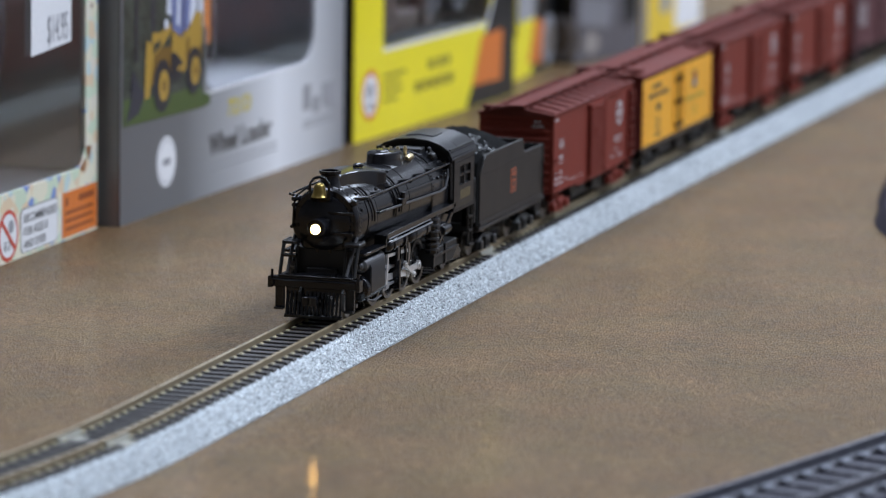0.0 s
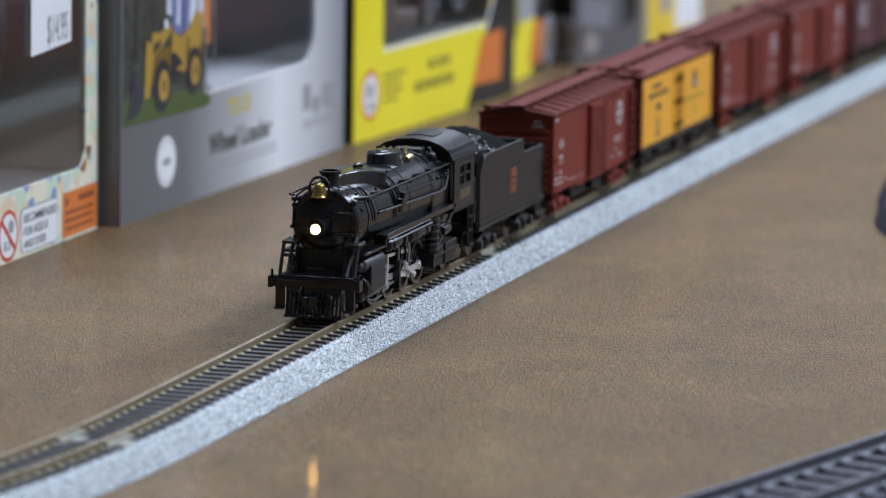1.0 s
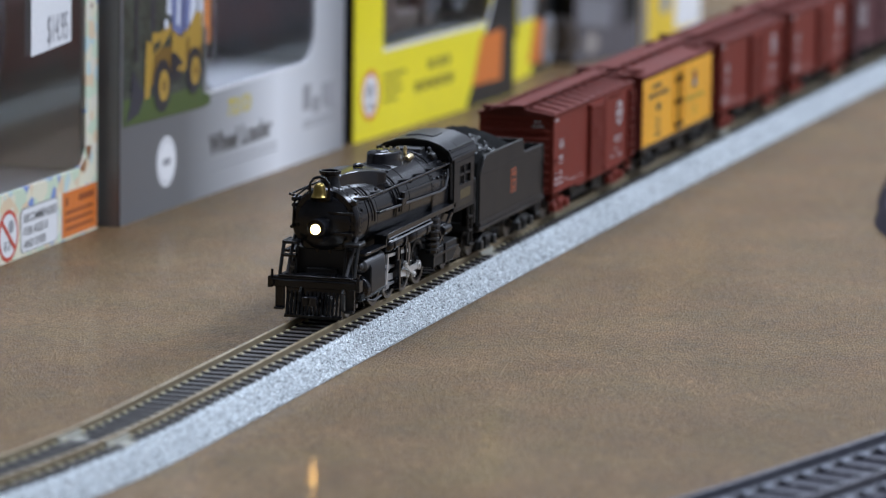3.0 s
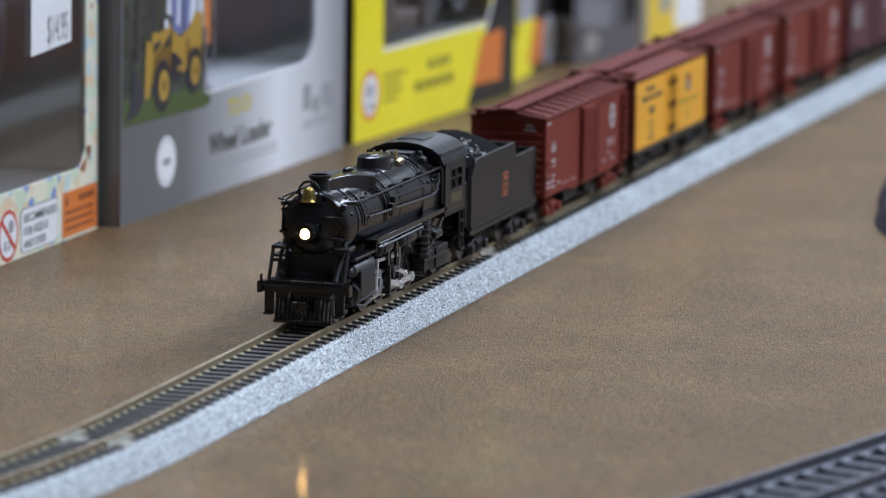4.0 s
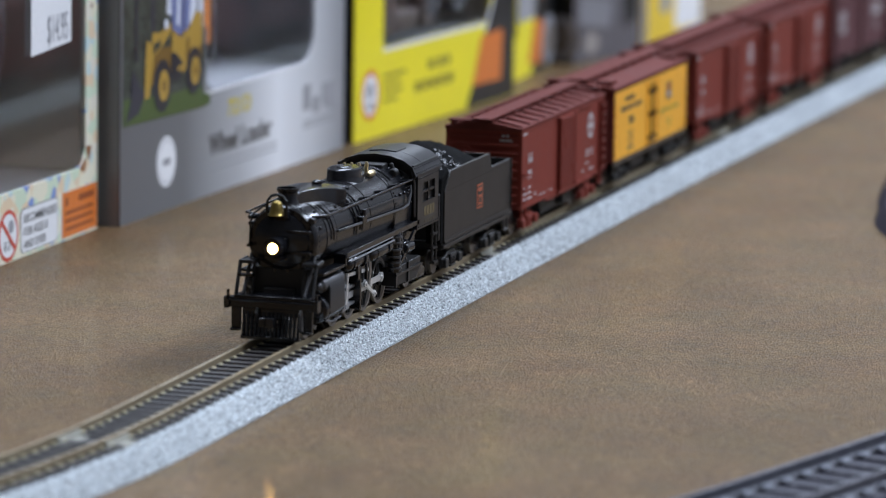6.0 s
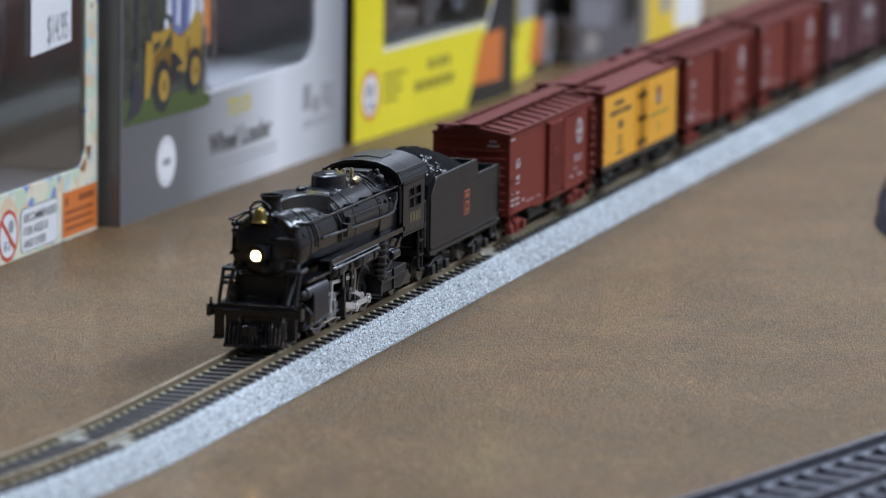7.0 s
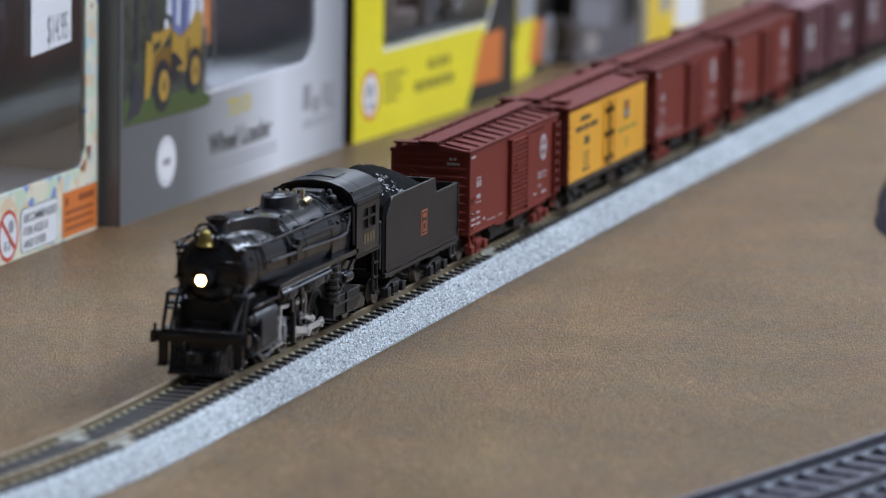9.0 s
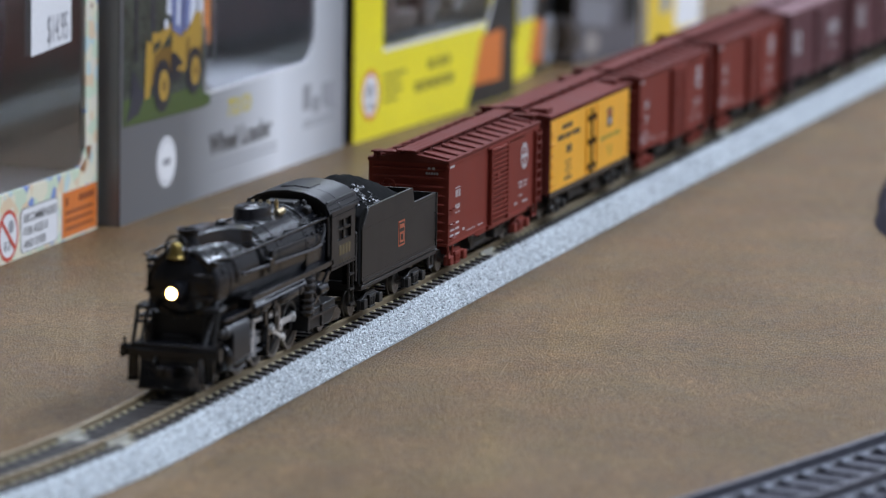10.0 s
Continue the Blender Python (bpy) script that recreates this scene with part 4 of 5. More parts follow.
def reefer():
    """A wood-sheathed refrigerator car with yellow sides."""
    th = thing("reefer_car", "refrigerator car with yellow board sides and brown roof", "model railway car", "freight cars of the train", at=(0, 0, RAIL))
    part("body", Solid().box(0.5, L - 0.5, -HW + 0.15, HW - 0.15, SILL, EAVE), M["roof_brown"], th, bevel=0.1)
    for sy in (-1, 1):
        for i in range(52):
            x = 1.2 + i * 1.405
            y0, y1 = sorted((sy * (HW - 0.2), sy * (HW + 0.02 + 0.02 * (i % 2))))
            part("board", Solid().prism([(x, y0), (x + 1.3, y0), (x + 1.36, y1) if sy < 0 else (x + 1.3, y1), (x, y1)], "xy", SILL + 0.6, EAVE - 0.7), M["reefer"], th)
        y0, y1 = sorted((sy * HW, sy * (HW + 0.4)))
        part("door", Solid().box(33.0, 33.5, y0, y1, SILL + 1, EAVE - 1.2).box(42.6, 43.1, y0, y1, SILL + 1, EAVE - 1.2).box(37.8, 38.2, y0, y1, SILL + 1, EAVE - 1.2), M["reefer"], th)
        y0, y1 = sorted((sy * HW, sy * (HW + 0.55)))
        for x in (35.2, 38.0, 40.8):
            for z in (9.4, 15.6, 21.6):
                part("hinge", Solid().box(x - 0.8, x + 0.8, y0, y1, z - 0.3, z + 0.3).box(x - 0.25, x + 0.25, y0, y1, z - 0.7, z + 0.7), M["black"], th)
        part("door_bar", Solid().box(37.7, 38.4, y0, y1, SILL + 0.6, EAVE - 1.6).box(36, 41, y0, y1, 8.6, 9.4), M["ink_loader_dark"], th)
        part("side_sill", Solid().box(0.6, L - 0.6, *sorted((sy * (HW - 1), sy * (HW + 0.05))), SILL - 0.8, SILL + 0.55), M["black"], th)
        yy = sy * (HW + 0.4)
        for x in (1.4, L - 4.0):
            for z in (9, 11.5, 14, 16.5, 19, 21.5):
                part("grab_iron", Solid().tube([(x, sy * HW, z), (x, yy, z), (x + 2.6, yy, z), (x + 2.6, sy * HW, z)], 0.13, 5), M["reefer"], th)
        for x in (1.2, L - 4.8):
            part("stirrup_step", Solid().tube([(x, sy * (HW - 0.2), SILL), (x + 0.3, sy * (HW - 0.2), 3.8), (x + 3.2, sy * (HW - 0.2), 3.8), (x + 3.5, sy * (HW - 0.2), SILL)], 0.3, 6), M["black"], th)
    B = M["ink_sepia"]
    side_bars(th, [(11.0, 20.5, 21.6, 22.8), (7.0, 13.5, 19.2, 20.5), (14.3, 19.0, 19.2, 20.5), (20.0, 27.5, 19.2, 20.5), (15.0, 20.0, 15.4, 17.4), (14.0, 20.0, 13.2, 13.6), (14.6, 19.6, 12.2, 12.6), (14.0, 20.0, 11.2, 11.6), (15.0, 19.0, 10.2, 10.6), (13.6, 20.4, 8.8, 9.6)], B)
    side_bars(th, [(47.0, 52.6, 14.3, 15.3), (53.4, 58.6, 14.3, 15.3), (59.4, 66.0, 14.3, 15.3), (53.5, 59.0, 11.8, 12.2), (54.0, 58.4, 10.8, 11.2), (55.0, 58.0, 9.8, 10.2)], M["ink_olive"])
    part("herald", Solid().prism(rect(53.2, 58.2, 17.2, 22.0), "xz", -HW - 0.06, -HW), B, th, "dark rectangular herald")
    part("herald_mark", Solid().prism(rect(54.0, 57.4, 18.0, 19.4), "xz", -HW - 0.1, -HW - 0.06), M["tray_grey"], th)
    part("herald_mark", Solid().prism(rect(54.0, 57.4, 20.0, 21.4), "xz", -HW - 0.1, -HW - 0.06), M["orange_ink"], th)
    for x, way in ((0.4, -1), (L - 0.4, 1)):
        for i in range(13):
            y = -HW + 0.5 + i * 1.41
            part("end_board", Solid().box(min(x, x + way * 0.25), max(x, x + way * 0.25), y, y + 1.3, SILL + 0.3, EAVE), M["roof_brown"], th)
    car_roof(th, M["roof_brown"], False)
    for x in (3.2, L - 8.2):
        for y in (-7.6, 3.0):
            part("ice_hatch", Solid().prism([(x, y), (x + 5, y), (x + 5, y + 4.6), (x, y + 4.6)], "xy", EAVE + 0.9, EAVE + 2.1), M["roof_brown"], th, bevel=0.15)
    car_underside(th, M["sooty"])
    for x in (11.5, L - 11.5):
        truck(th, x, M["sooty"])
    coupler(th, 0.3, -1, M["sooty"]), coupler(th, L - 0.3, 1, M["sooty"])
    return th


PITCH = 85.13


def place(ob, n):
    ob.location.x = n * PITCH * MM
    return ob


# The red cars' roof takes the darker brown to imitate shading between its ribs.
car_a = place(boxcar("boxcar", "oxide-red steel boxcar with ribbed roof and white lettering", M["oxide"], M["roof_brown"], M["oxide"]), 0)
car_b = place(reefer(), 1)
car_c = copy_thing(car_a, pose(2 * PITCH * MM, 0, RAIL * MM))
car_d = copy_thing(car_a, pose(3 * PITCH * MM, 0, RAIL * MM))
car_e = place(boxcar("boxcar", "dull plum-brown boxcar with a pale square herald", M["plum"], M["plum"], M["sooty"], False, False), 4)
part("herald", Solid().prism(rect(6.5, 14.0, 13.5, 20.0), "xz", -HW - 0.06, -HW), M["white_ink"], car_e, "pale square herald")
part("herald_mark", Solid().prism(rect(8.5, 12.0, 15.4, 18.2), "xz", -HW - 0.1, -HW - 0.06), M["plum"], car_e)
for k in range(13):
    if not 30 < 3 + k * 5.8 < 48:
        part("side_batten", Solid().box(2.6 + k * 5.8, 3.3 + k * 5.8, -HW - 0.35, -HW, SILL + 0.3, EAVE - 0.6), M["plum"], car_e)
side_bars(car_e, [(52.0, 64.0, 15.0, 19.0), (54, 62, 11, 12)], M["white_ink"])
car_f = copy_thing(car_e, pose(5 * PITCH * MM, 0, RAIL * MM))
CARS = [car_a, car_b, car_c, car_d, car_e, car_f]


# ---- locomotive: x runs back from the headlamp glass, z up from the rail ----
M["lamp_glass"] = glow("headlamp_glass", (1.0, 0.56, 0.15), 55.0)
M["coal"] = shade("coal_chips", (0.010, 0.010, 0.011), 0.26, var=0.4, coarse=500, fine=2000)
M["coal_dust"] = shade("coal_dust", (0.003, 0.003, 0.003), 0.95, var=0.3, coarse=300, fine=2000, bump=0.0001, ior=1.15)
M["cab_pane_shade"] = shade("shaded_cab_pane", (0.008, 0.008, 0.008), 0.3)
M["wheel_black"] = shade("black_wheel_centre", (0.014, 0.014, 0.014), 0.4, var=0.2)
BZ, BR = 20.3, 7.5        # boiler centre and radius
AXLES = (23.5, 34.0, 44.5, 55.0)
DRIVER_R, CRANK = 5.0, 2.2
BLACK, SOOT, STEEL = M["black"], M["sooty"], M["steel"]


def boiler(th):
    def course(name, x0, x1, r0, r1, material=BLACK):
        return part(name, Solid().lathe((x0, 0, BZ), (x1, 0, BZ), [(0, r0), (1, r1)], 48), material, th)
    part("smokebox", Solid().lathe((6.3, 0, BZ), (20, 0, BZ), [(0, BR - 0.5), (0.03, BR - 0.1), (0.06, BR), (1, BR)], 48), BLACK, th)
    course("boiler_barrel", 20, 58, BR + 0.05, 8.3)
    part("firebox", Solid().prism([(-7.8, 11), (7.8, 11), (8.3, 19)] + [(8.3 * math.cos(radians(a)), BZ + 8.3 * math.sin(radians(a))) for a in range(0, 181, 10)] + [(-8.3, 19)], "yz", 58, 74), BLACK, th, bevel=0.25)
    for x, r in ((7.6, BR), (14, BR), (42, 8.0), (57.6, 8.32)):
        part("boiler_band", Solid().ring((x - (0.4 if x == 14 else 0.22), 0, BZ), (x + (0.4 if x == 14 else 0.22), 0, BZ), r - 0.3, r + (0.16 if x == 14 else 0.07), 48), BLACK, th)
    # front
    part("smokebox_door", Solid().lathe((6.5, 0, BZ), (4.7, 0, BZ), [(0, 6.0), (0.35, 5.9), (0.5, 5.4), (0.8, 3.4), (1, 1.6)], 40), BLACK, th)
    for i in range(14):
        a = 2 * math.pi * i / 14
        part("door_dog", Solid().box(5.9, 6.6, 6.2 * math.cos(a) - 0.35, 6.2 * math.cos(a) + 0.35, BZ + 6.2 * math.sin(a) - 0.35, BZ + 6.2 * math.sin(a) + 0.35), BLACK, th)
    for z in (BZ + 2.2, BZ - 2.2):
        part("door_hinge", Solid().box(4.9, 6.0, -6.6, -1.0, z - 0.35, z + 0.35), BLACK, th, bevel=0.1)
    # headlamp
    lamp = part("headlamp", Solid().lathe((0.35, 0, 19.6), (4.6, 0, 19.6), [(0, 1.75), (0.08, 2.0), (0.15, 2.05), (0.85, 2.05), (1, 1.5)], 28), BLACK, th)
    part("lamp_glass", Solid().lathe((0.1, 0, 19.6), (0.5, 0, 19.6), [(0, 0.85), (0.5, 1.02), (1, 1.1)], 28), M["lamp_glass"], lamp, "lit warm headlamp glass")
    part("lamp_rim", Solid().ring((0.2, 0, 19.6), (0.6, 0, 19.6), 1.11, 1.6, 28), BLACK, lamp)
    part("visor", Solid().prism([(2.2 * math.cos(radians(a)), 19.6 + 2.2 * math.sin(radians(a))) for a in range(20, 161, 10)] + [(1.95 * math.cos(radians(a)), 19.6 + 1.95 * math.sin(radians(a))) for a in range(160, 19, -10)], "yz", -0.3, 1.4), BLACK, lamp)
    part("lamp_bracket", Solid().box(1.2, 6.0, -1.4, 1.4, 16.9, 17.6).box(2.2, 3.6, -1.2, 1.2, 17.5, 18.2), BLACK, lamp)
    # bell
    bell = part("bell", Solid().lathe((4.6, 0.6, 29.0), (4.6, 0.6, 25.9), [(0, 0.35), (0.08, 0.85), (0.22, 1.15), (0.6, 1.35), (0.85, 1.55), (0.95, 1.8), (1, 1.8)], 24), M["brass"], th, "polished brass bell")
    part("bell_yoke", Solid().tube([(4.6, 2.7, 26.2), (4.6, 2.7, 28.8), (4.6, 1.8, 29.9), (4.6, 0.6, 30.2), (4.6, -0.6, 29.9), (4.6, -1.5, 28.8), (4.6, -1.5, 26.2)], 0.3, 8).box(4.2, 6.8, 2.3, 3.1, 25.4, 26.6).box(4.2, 6.8, -1.9, -1.1, 25.4, 26.8), BLACK, bell)
    # chimney and sandbox
    part("chimney", Solid().lathe((9.8, 0, 26.6), (9.8, 0, 31.0), [(0, 3.4), (0.2, 2.5), (0.4, 2.1), (0.80, 2.05), (0.86, 2.35), (1, 2.35), (1, 1.85), (0.8, 1.8)], 32), BLACK, th)
    # saddle sandbox: narrow at the chimney, flared wide at its rear edge, upright flanks
    sand = Solid()
    rings = [(10.2, 1.9, 30.0), (11.5, 2.2, 30.5), (15, 2.6, 30.6), (19, 3.2, 30.5), (22, 4.0, 30.4), (24.5, 5.0, 30.3), (26.3, 5.9, 30.2), (27.6, 6.5, 30.15), (28.6, 6.6, 30.1), (29.1, 6.4, 29.8)]
    for x, w, top in rings:
        top -= 0.5
        side = [(w, 22.5), (w, top - 0.022 * w * w - 0.3), (w * 0.985, top - 0.022 * w * w - 0.1), (w * 0.95, top - 0.021 * w * w)]
        crown = [(w * a, top - 0.021 * (w * a) ** 2) for a in (0.7, 0.4, 0, -0.4, -0.7)]
        k = len(side) * 2 + len(crown)
        sand.v += [(x, y, z) for y, z in side + crown + [(-y, z) for y, z in side[::-1]]]
    for j in range(len(rings) - 1):
        sand.f += [(j * k + i, j * k + (i + 1) % k, (j + 1) * k + (i + 1) % k, (j + 1) * k + i) for i in range(k)]
    sand.f += [tuple(range(k)), tuple(range((len(rings) - 1) * k, len(rings) * k))]
    part("sandbox", sand, BLACK, th, sharp=19)
    for x, y in ((14.6, 1.2), (25.4, -1.2)):
        part("sandbox_lid", Solid().lathe((x, y, 29.8), (x, y, 30.65), [(0, 1.15), (0.6, 1.15), (0.75, 0.95), (1, 0.6)], 18), BLACK, th)
    # steam dome, safety valves, whistle
    dome = Solid().lathe((47.5, 0, 26.4), (47.5, 0, 30.5), [(0, 5.5), (0.3, 4.95), (0.45, 4.7), (0.6, 4.6), (0.84, 4.55), (0.94, 4.4), (1, 4.0)], 36, squash=(1.2, 0.78))
    part("steam_dome", dome, BLACK, th)
    part("dome_lid", Solid().lathe((46.8, 0, 30.4), (46.8, 0, 30.75), [(0, 1.7), (0.6, 1.6), (1, 1.3)], 28, squash=(1.3, 0.9)), BLACK, th)
    for x, y in ((52.6, 1.7), (53.4, 0.3), (54.0, -1.2), (55.6, -2.4)):
        part("safety_valve", Solid().lathe((x, y, 28.2), (x, y, 30.7), [(0, 0.40), (0.5, 0.38), (0.6, 0.5), (0.8, 0.45), (1, 0.25)], 12), M["pale_brass"], th, "small brass safety valve")
    part("whistle", Solid().lathe((53.0, -3.6, 28.2), (56.6, -3.8, 28.4), [(0, 0.45), (0.15, 0.75), (0.75, 0.75), (0.85, 0.5), (1, 0.3)], 16), M["pale_brass"], th, "brass whistle")
    part("turret", Solid().box(64.5, 68.5, -3.2, 3.2, 26.5, 28.9).rod((64.6, -5.4, 27.2), (67, -5.4, 27.2), 0.9).rod((66, -5.4, 27.2), (66, -4.6, 29.2), 0.5), SOOT, th, bevel=0.3)
    # rows of washout plugs and rivets
    for x, zz in ((59.5, 33), (62, 33), (64.5, 33), (67, 33), (69.5, 33), (59.5, 18), (62.5, 18), (65.5, 18), (68.5, 18), (24, 42), (31, 40), (38, 62), (45, 30), (16, 30), (12, 48), (10, 20)):
        for side in (-1, 1):
            a = radians(zz)
            r = 8.3 if x > 58 else BR + 0.8 * max(0, x - 20) / 38
            part("washout_plug", Solid().lathe((x, side * (r - 0.2) * math.cos(a), BZ + (r - 0.2) * math.sin(a)), (x, side * (r + 0.4) * math.cos(a), BZ + (r + 0.4) * math.sin(a)), [(0, 0.42), (0.7, 0.42), (1, 0.25)], 8), BLACK, th)
    for side in (-1, 1):
        y = side * 8.75
        rail = Solid().tube([(5.6, side * 6.9, 25.9), (9, side * 8.3, 25.7), (20, y, 25.6), (73, y, 25.4)], 0.24, 8)
        part("handrail", rail, BLACK, th)
        for x in (9, 19, 29, 39, 49, 58, 66):
            part("handrail_post", Solid().rod((x, side * 6.2, 25.0), (x, side * 8.9, 25.6), 0.4, 0.26, 8), BLACK, th)
        yp = side * 8.55
        part("pipe", Solid().tube([(21, side * 7.7, 20.8), (22, yp, 21.2), (62, side * 8.9, 20.0), (65.5, side * 8.9, 20.3), (67.4, side * 8.9, 22.6), (68.0, side * 8.6, 24.2)], 0.26, 8), M["grey_pipe"], th)
        part("pipe", Solid().tube([(36, side * 8.2, 23.2), (58, side * 8.6, 22.9)], 0.2, 6), BLACK, th)
        part("pipe", Solid().tube([(69.5, side * 8.4, 27.6), (70.2, side * 8.8, 24.0), (70.4, side * 8.8, 17.0)], 0.3, 6).tube([(71.2, side * 7.8, 28.0), (71.6, side * 8.8, 24.4), (71.6, side * 8.8, 17.0)], 0.24, 6), M["grey_pipe"], th)
        for x, a0, a1 in ((16, 58, -10), (30.6, 66, -16), (34.2, 62, -14), (60, 75, 40)):
            r = BR + 0.35 + 0.8 * max(0, x - 20) / 38
            pts = [(x + 0.018 * (60 - a), side * r * math.cos(radians(a)), BZ + r * math.sin(radians(a))) for a in range(a0, a1 - 1, -8)]
            part("sand_pipe", Solid().tube(pts, 0.22, 6), BLACK, th)
        part("injector", Solid().box(33, 36, *sorted((side * 7.6, side * 9.0)), 20.6, 22.2).rod((34.5, side * 8.6, 22), (34.5, side * 8.6, 23.6), 0.5), BLACK, th, bevel=0.2)
    for x, rr in ((8.6, BR), (58.8, 8.3), (68.0, 8.3), (69.4, 8.3)):
        row = Solid()
        for a in range(-20, 201, 8):
            y, z = math.cos(radians(a)), math.sin(radians(a))
            if a < 0 or a > 180:
                if x < 50:
                    row.lathe((x, y * (rr - 0.1), BZ + z * (rr - 0.1)), (x, y * (rr + 0.17), BZ + z * (rr + 0.17)), [(0, 0.24), (0.6, 0.22), (1, 0.1)], 6)
                continue
            row.lathe((x, y * (rr - 0.1), BZ + z * (rr - 0.1)), (x, y * (rr + 0.17), BZ + z * (rr + 0.17)), [(0, 0.24), (0.6, 0.22), (1, 0.1)], 6)
        ob = part("rivet_row", row, M["grey_pipe"] if x > 67 else BLACK, th)
        ob["kind"] = "stuff"
    part("front_handrail", Solid().tube([(5.8, 6.9, 19.4), (5.8, 6.7, 24.0), (5.4, 5.8, 26.0), (5.0, 2.8, 28.3)], 0.22, 8).rod((5.0, 6.9, 19.2), (6.6, 6.8, 19.4), 0.4).rod((5.2, 6.7, 23.8), (6.8, 6.3, 23.8), 0.4), BLACK, th)
    part("marker_lamp", Solid().lathe((4.6, 6.5, 25.2), (6.8, 6.1, 25.2), [(0, 0.45), (0.3, 0.6), (1, 0.6)], 12), BLACK, th)
    part("marker_lamp", Solid().lathe((4.6, -7.0, 25.0), (6.8, -6.6, 25.0), [(0, 0.6), (0.3, 0.8), (1, 0.8)], 12), BLACK, th)


def cab(th):
    x0, x1 = 70.5, 86.0
    for side in (-1, 1):
        y0, y1 = sorted((side * 8.9, side * 9.5))
        s = Solid().box(x0, 74.4, y0, y1, 14.0, 26.2).box(83.4, x1, y0, y1, 14.0, 26.2).box(74.4, 83.4, y0, y1, 14.0, 19.6).box(74.4, 83.4, y0, y1, 23.9, 26.2)
        part("cab_side", s, M["cab_paint"], th, "dark grey cab side with gold lettering")
        fr = Solid().box(78.6, 79.2, y0 + 0.1, y1 - 0.1, 19.6, 23.9).box(74.4, 83.4, y0 + 0.1, y1 - 0.1, 21.6, 22.1)
        part("window_frame", fr, M["cab_paint"], th)
        # Opaque pane, coloured near-black in place of the shade inside the cab.
        part("window_pane", Solid().box(74.3, 83.5, *sorted((side * 8.7, side * 8.88)), 19.5, 24.0), M["cab_pane_shade"], th, "cab window pane coloured dark for the shaded interior")
        yo = side * 9.5
        for k in range(4):
            part("number_bar", Solid().box(75.4 + k * 2.0, 76.9 + k * 2.0, *sorted((yo, yo + side * 0.05)), 16.4, 18.5), M["gold"], th)
        for k in range(4):
            part("lettering_bar", Solid().box(75.6 + k * 2.0, 76.6 + k * 2.0, *sorted((yo, yo + side * 0.05)), 14.9, 15.5), M["gold_dim"], th)
    part("cab_floor", Solid().box(x0, x1 + 3, -8.9, 8.9, 13.6, 14.4), SOOT, th)
    outer = [(-9.5, 26.0), (-8.6, 28.0), (-6.6, 29.35), (-3.6, 30.3), (0, 30.65), (3.6, 30.3), (6.6, 29.35), (8.6, 28.0), (9.5, 26.0)]
    inner = [(y * 0.955, z - 0.55) for y, z in outer]
    roof = Solid()
    for a, b in ((69.0, 88.5),):
        n = len(outer)
        ring = outer + inner[::-1]
        roof.prism(ring, "yz", a, b)
    part("cab_roof", roof, M["cab_paint"], th, sharp=25)
    part("roof_hatch", Solid().prism([(-3.2, 30.25), (0, 30.6), (3.2, 30.25), (3.2, 30.6), (0, 30.95), (-3.2, 30.6)], "yz", 74.5, 81.5), M["cab_paint"], th, bevel=0.12)
    part("roof_seam", Solid().prism([(y * 1.01, z + 0.02) for y, z in outer] + [(y, z) for y, z in outer[::-1]], "yz", 76.4, 76.9), M["cab_paint"], th)
    for side in (-1, 1):
        part("rain_gutter", Solid().tube([(69.5, side * 8.55, 28.15), (88.2, side * 8.55, 28.15)], 0.28, 6), M["cab_paint"], th)
    for side in (-1, 1):
        # two rows of rivet heads on the sloping roof edge and one under the windows
        row = Solid()
        for i in range(13):
            x = 70.2 + i * 1.45
            for y, z in ((9.3, 26.6), (8.85, 27.6)):
                row.lathe((x, side * (y - 0.1), z - 0.05), (x, side * (y + 0.13), z + 0.07), [(0, 0.22), (0.6, 0.2), (1, 0.08)], 6)
        for i in range(11):
            x = 71.4 + i * 1.4
            row.lathe((x, side * 9.45, 14.5), (x, side * 9.66, 14.5), [(0, 0.2), (0.6, 0.18), (1, 0.08)], 6)
            row.lathe((x, side * 9.45, 25.2), (x, side * 9.66, 25.2), [(0, 0.2), (0.6, 0.18), (1, 0.08)], 6)
        part("rivet_row", row, M["cab_paint"], th)["kind"] = "stuff"
    front = Solid()
    for i in range(len(outer) - 1):
        a, b = outer[i], outer[i + 1]
        front.prism([a, b, (b[0] * 0.80, BZ + (b[1] - BZ) * 0.74), (a[0] * 0.80, BZ + (a[1] - BZ) * 0.74)], "yz", 71.4, 72.0)
    front.box(71.4, 72.0, -9.2, -7.4, 14, 26).box(71.4, 72.0, 7.4, 9.2, 14, 26)
    part("cab_front", front, SOOT, th)
    part("cab_ladder", Solid().tube([(84.6, -8.6, 14), (84.6, -8.6, 4.5)], 0.3).tube([(87.4, -8.6, 14), (87.4, -8.6, 4.5)], 0.3).box(84.4, 87.6, -9.2, -8.2, 4.3, 4.9).box(84.4, 87.6, -9.0, -8.2, 7.6, 8.0).box(84.4, 87.6, -9.0, -8.2, 10.8, 11.2), SOOT, th)
    part("backhead", Solid().box(74, 76, -6.5, 6.5, 14, 26), SOOT, th, bevel=0.5)


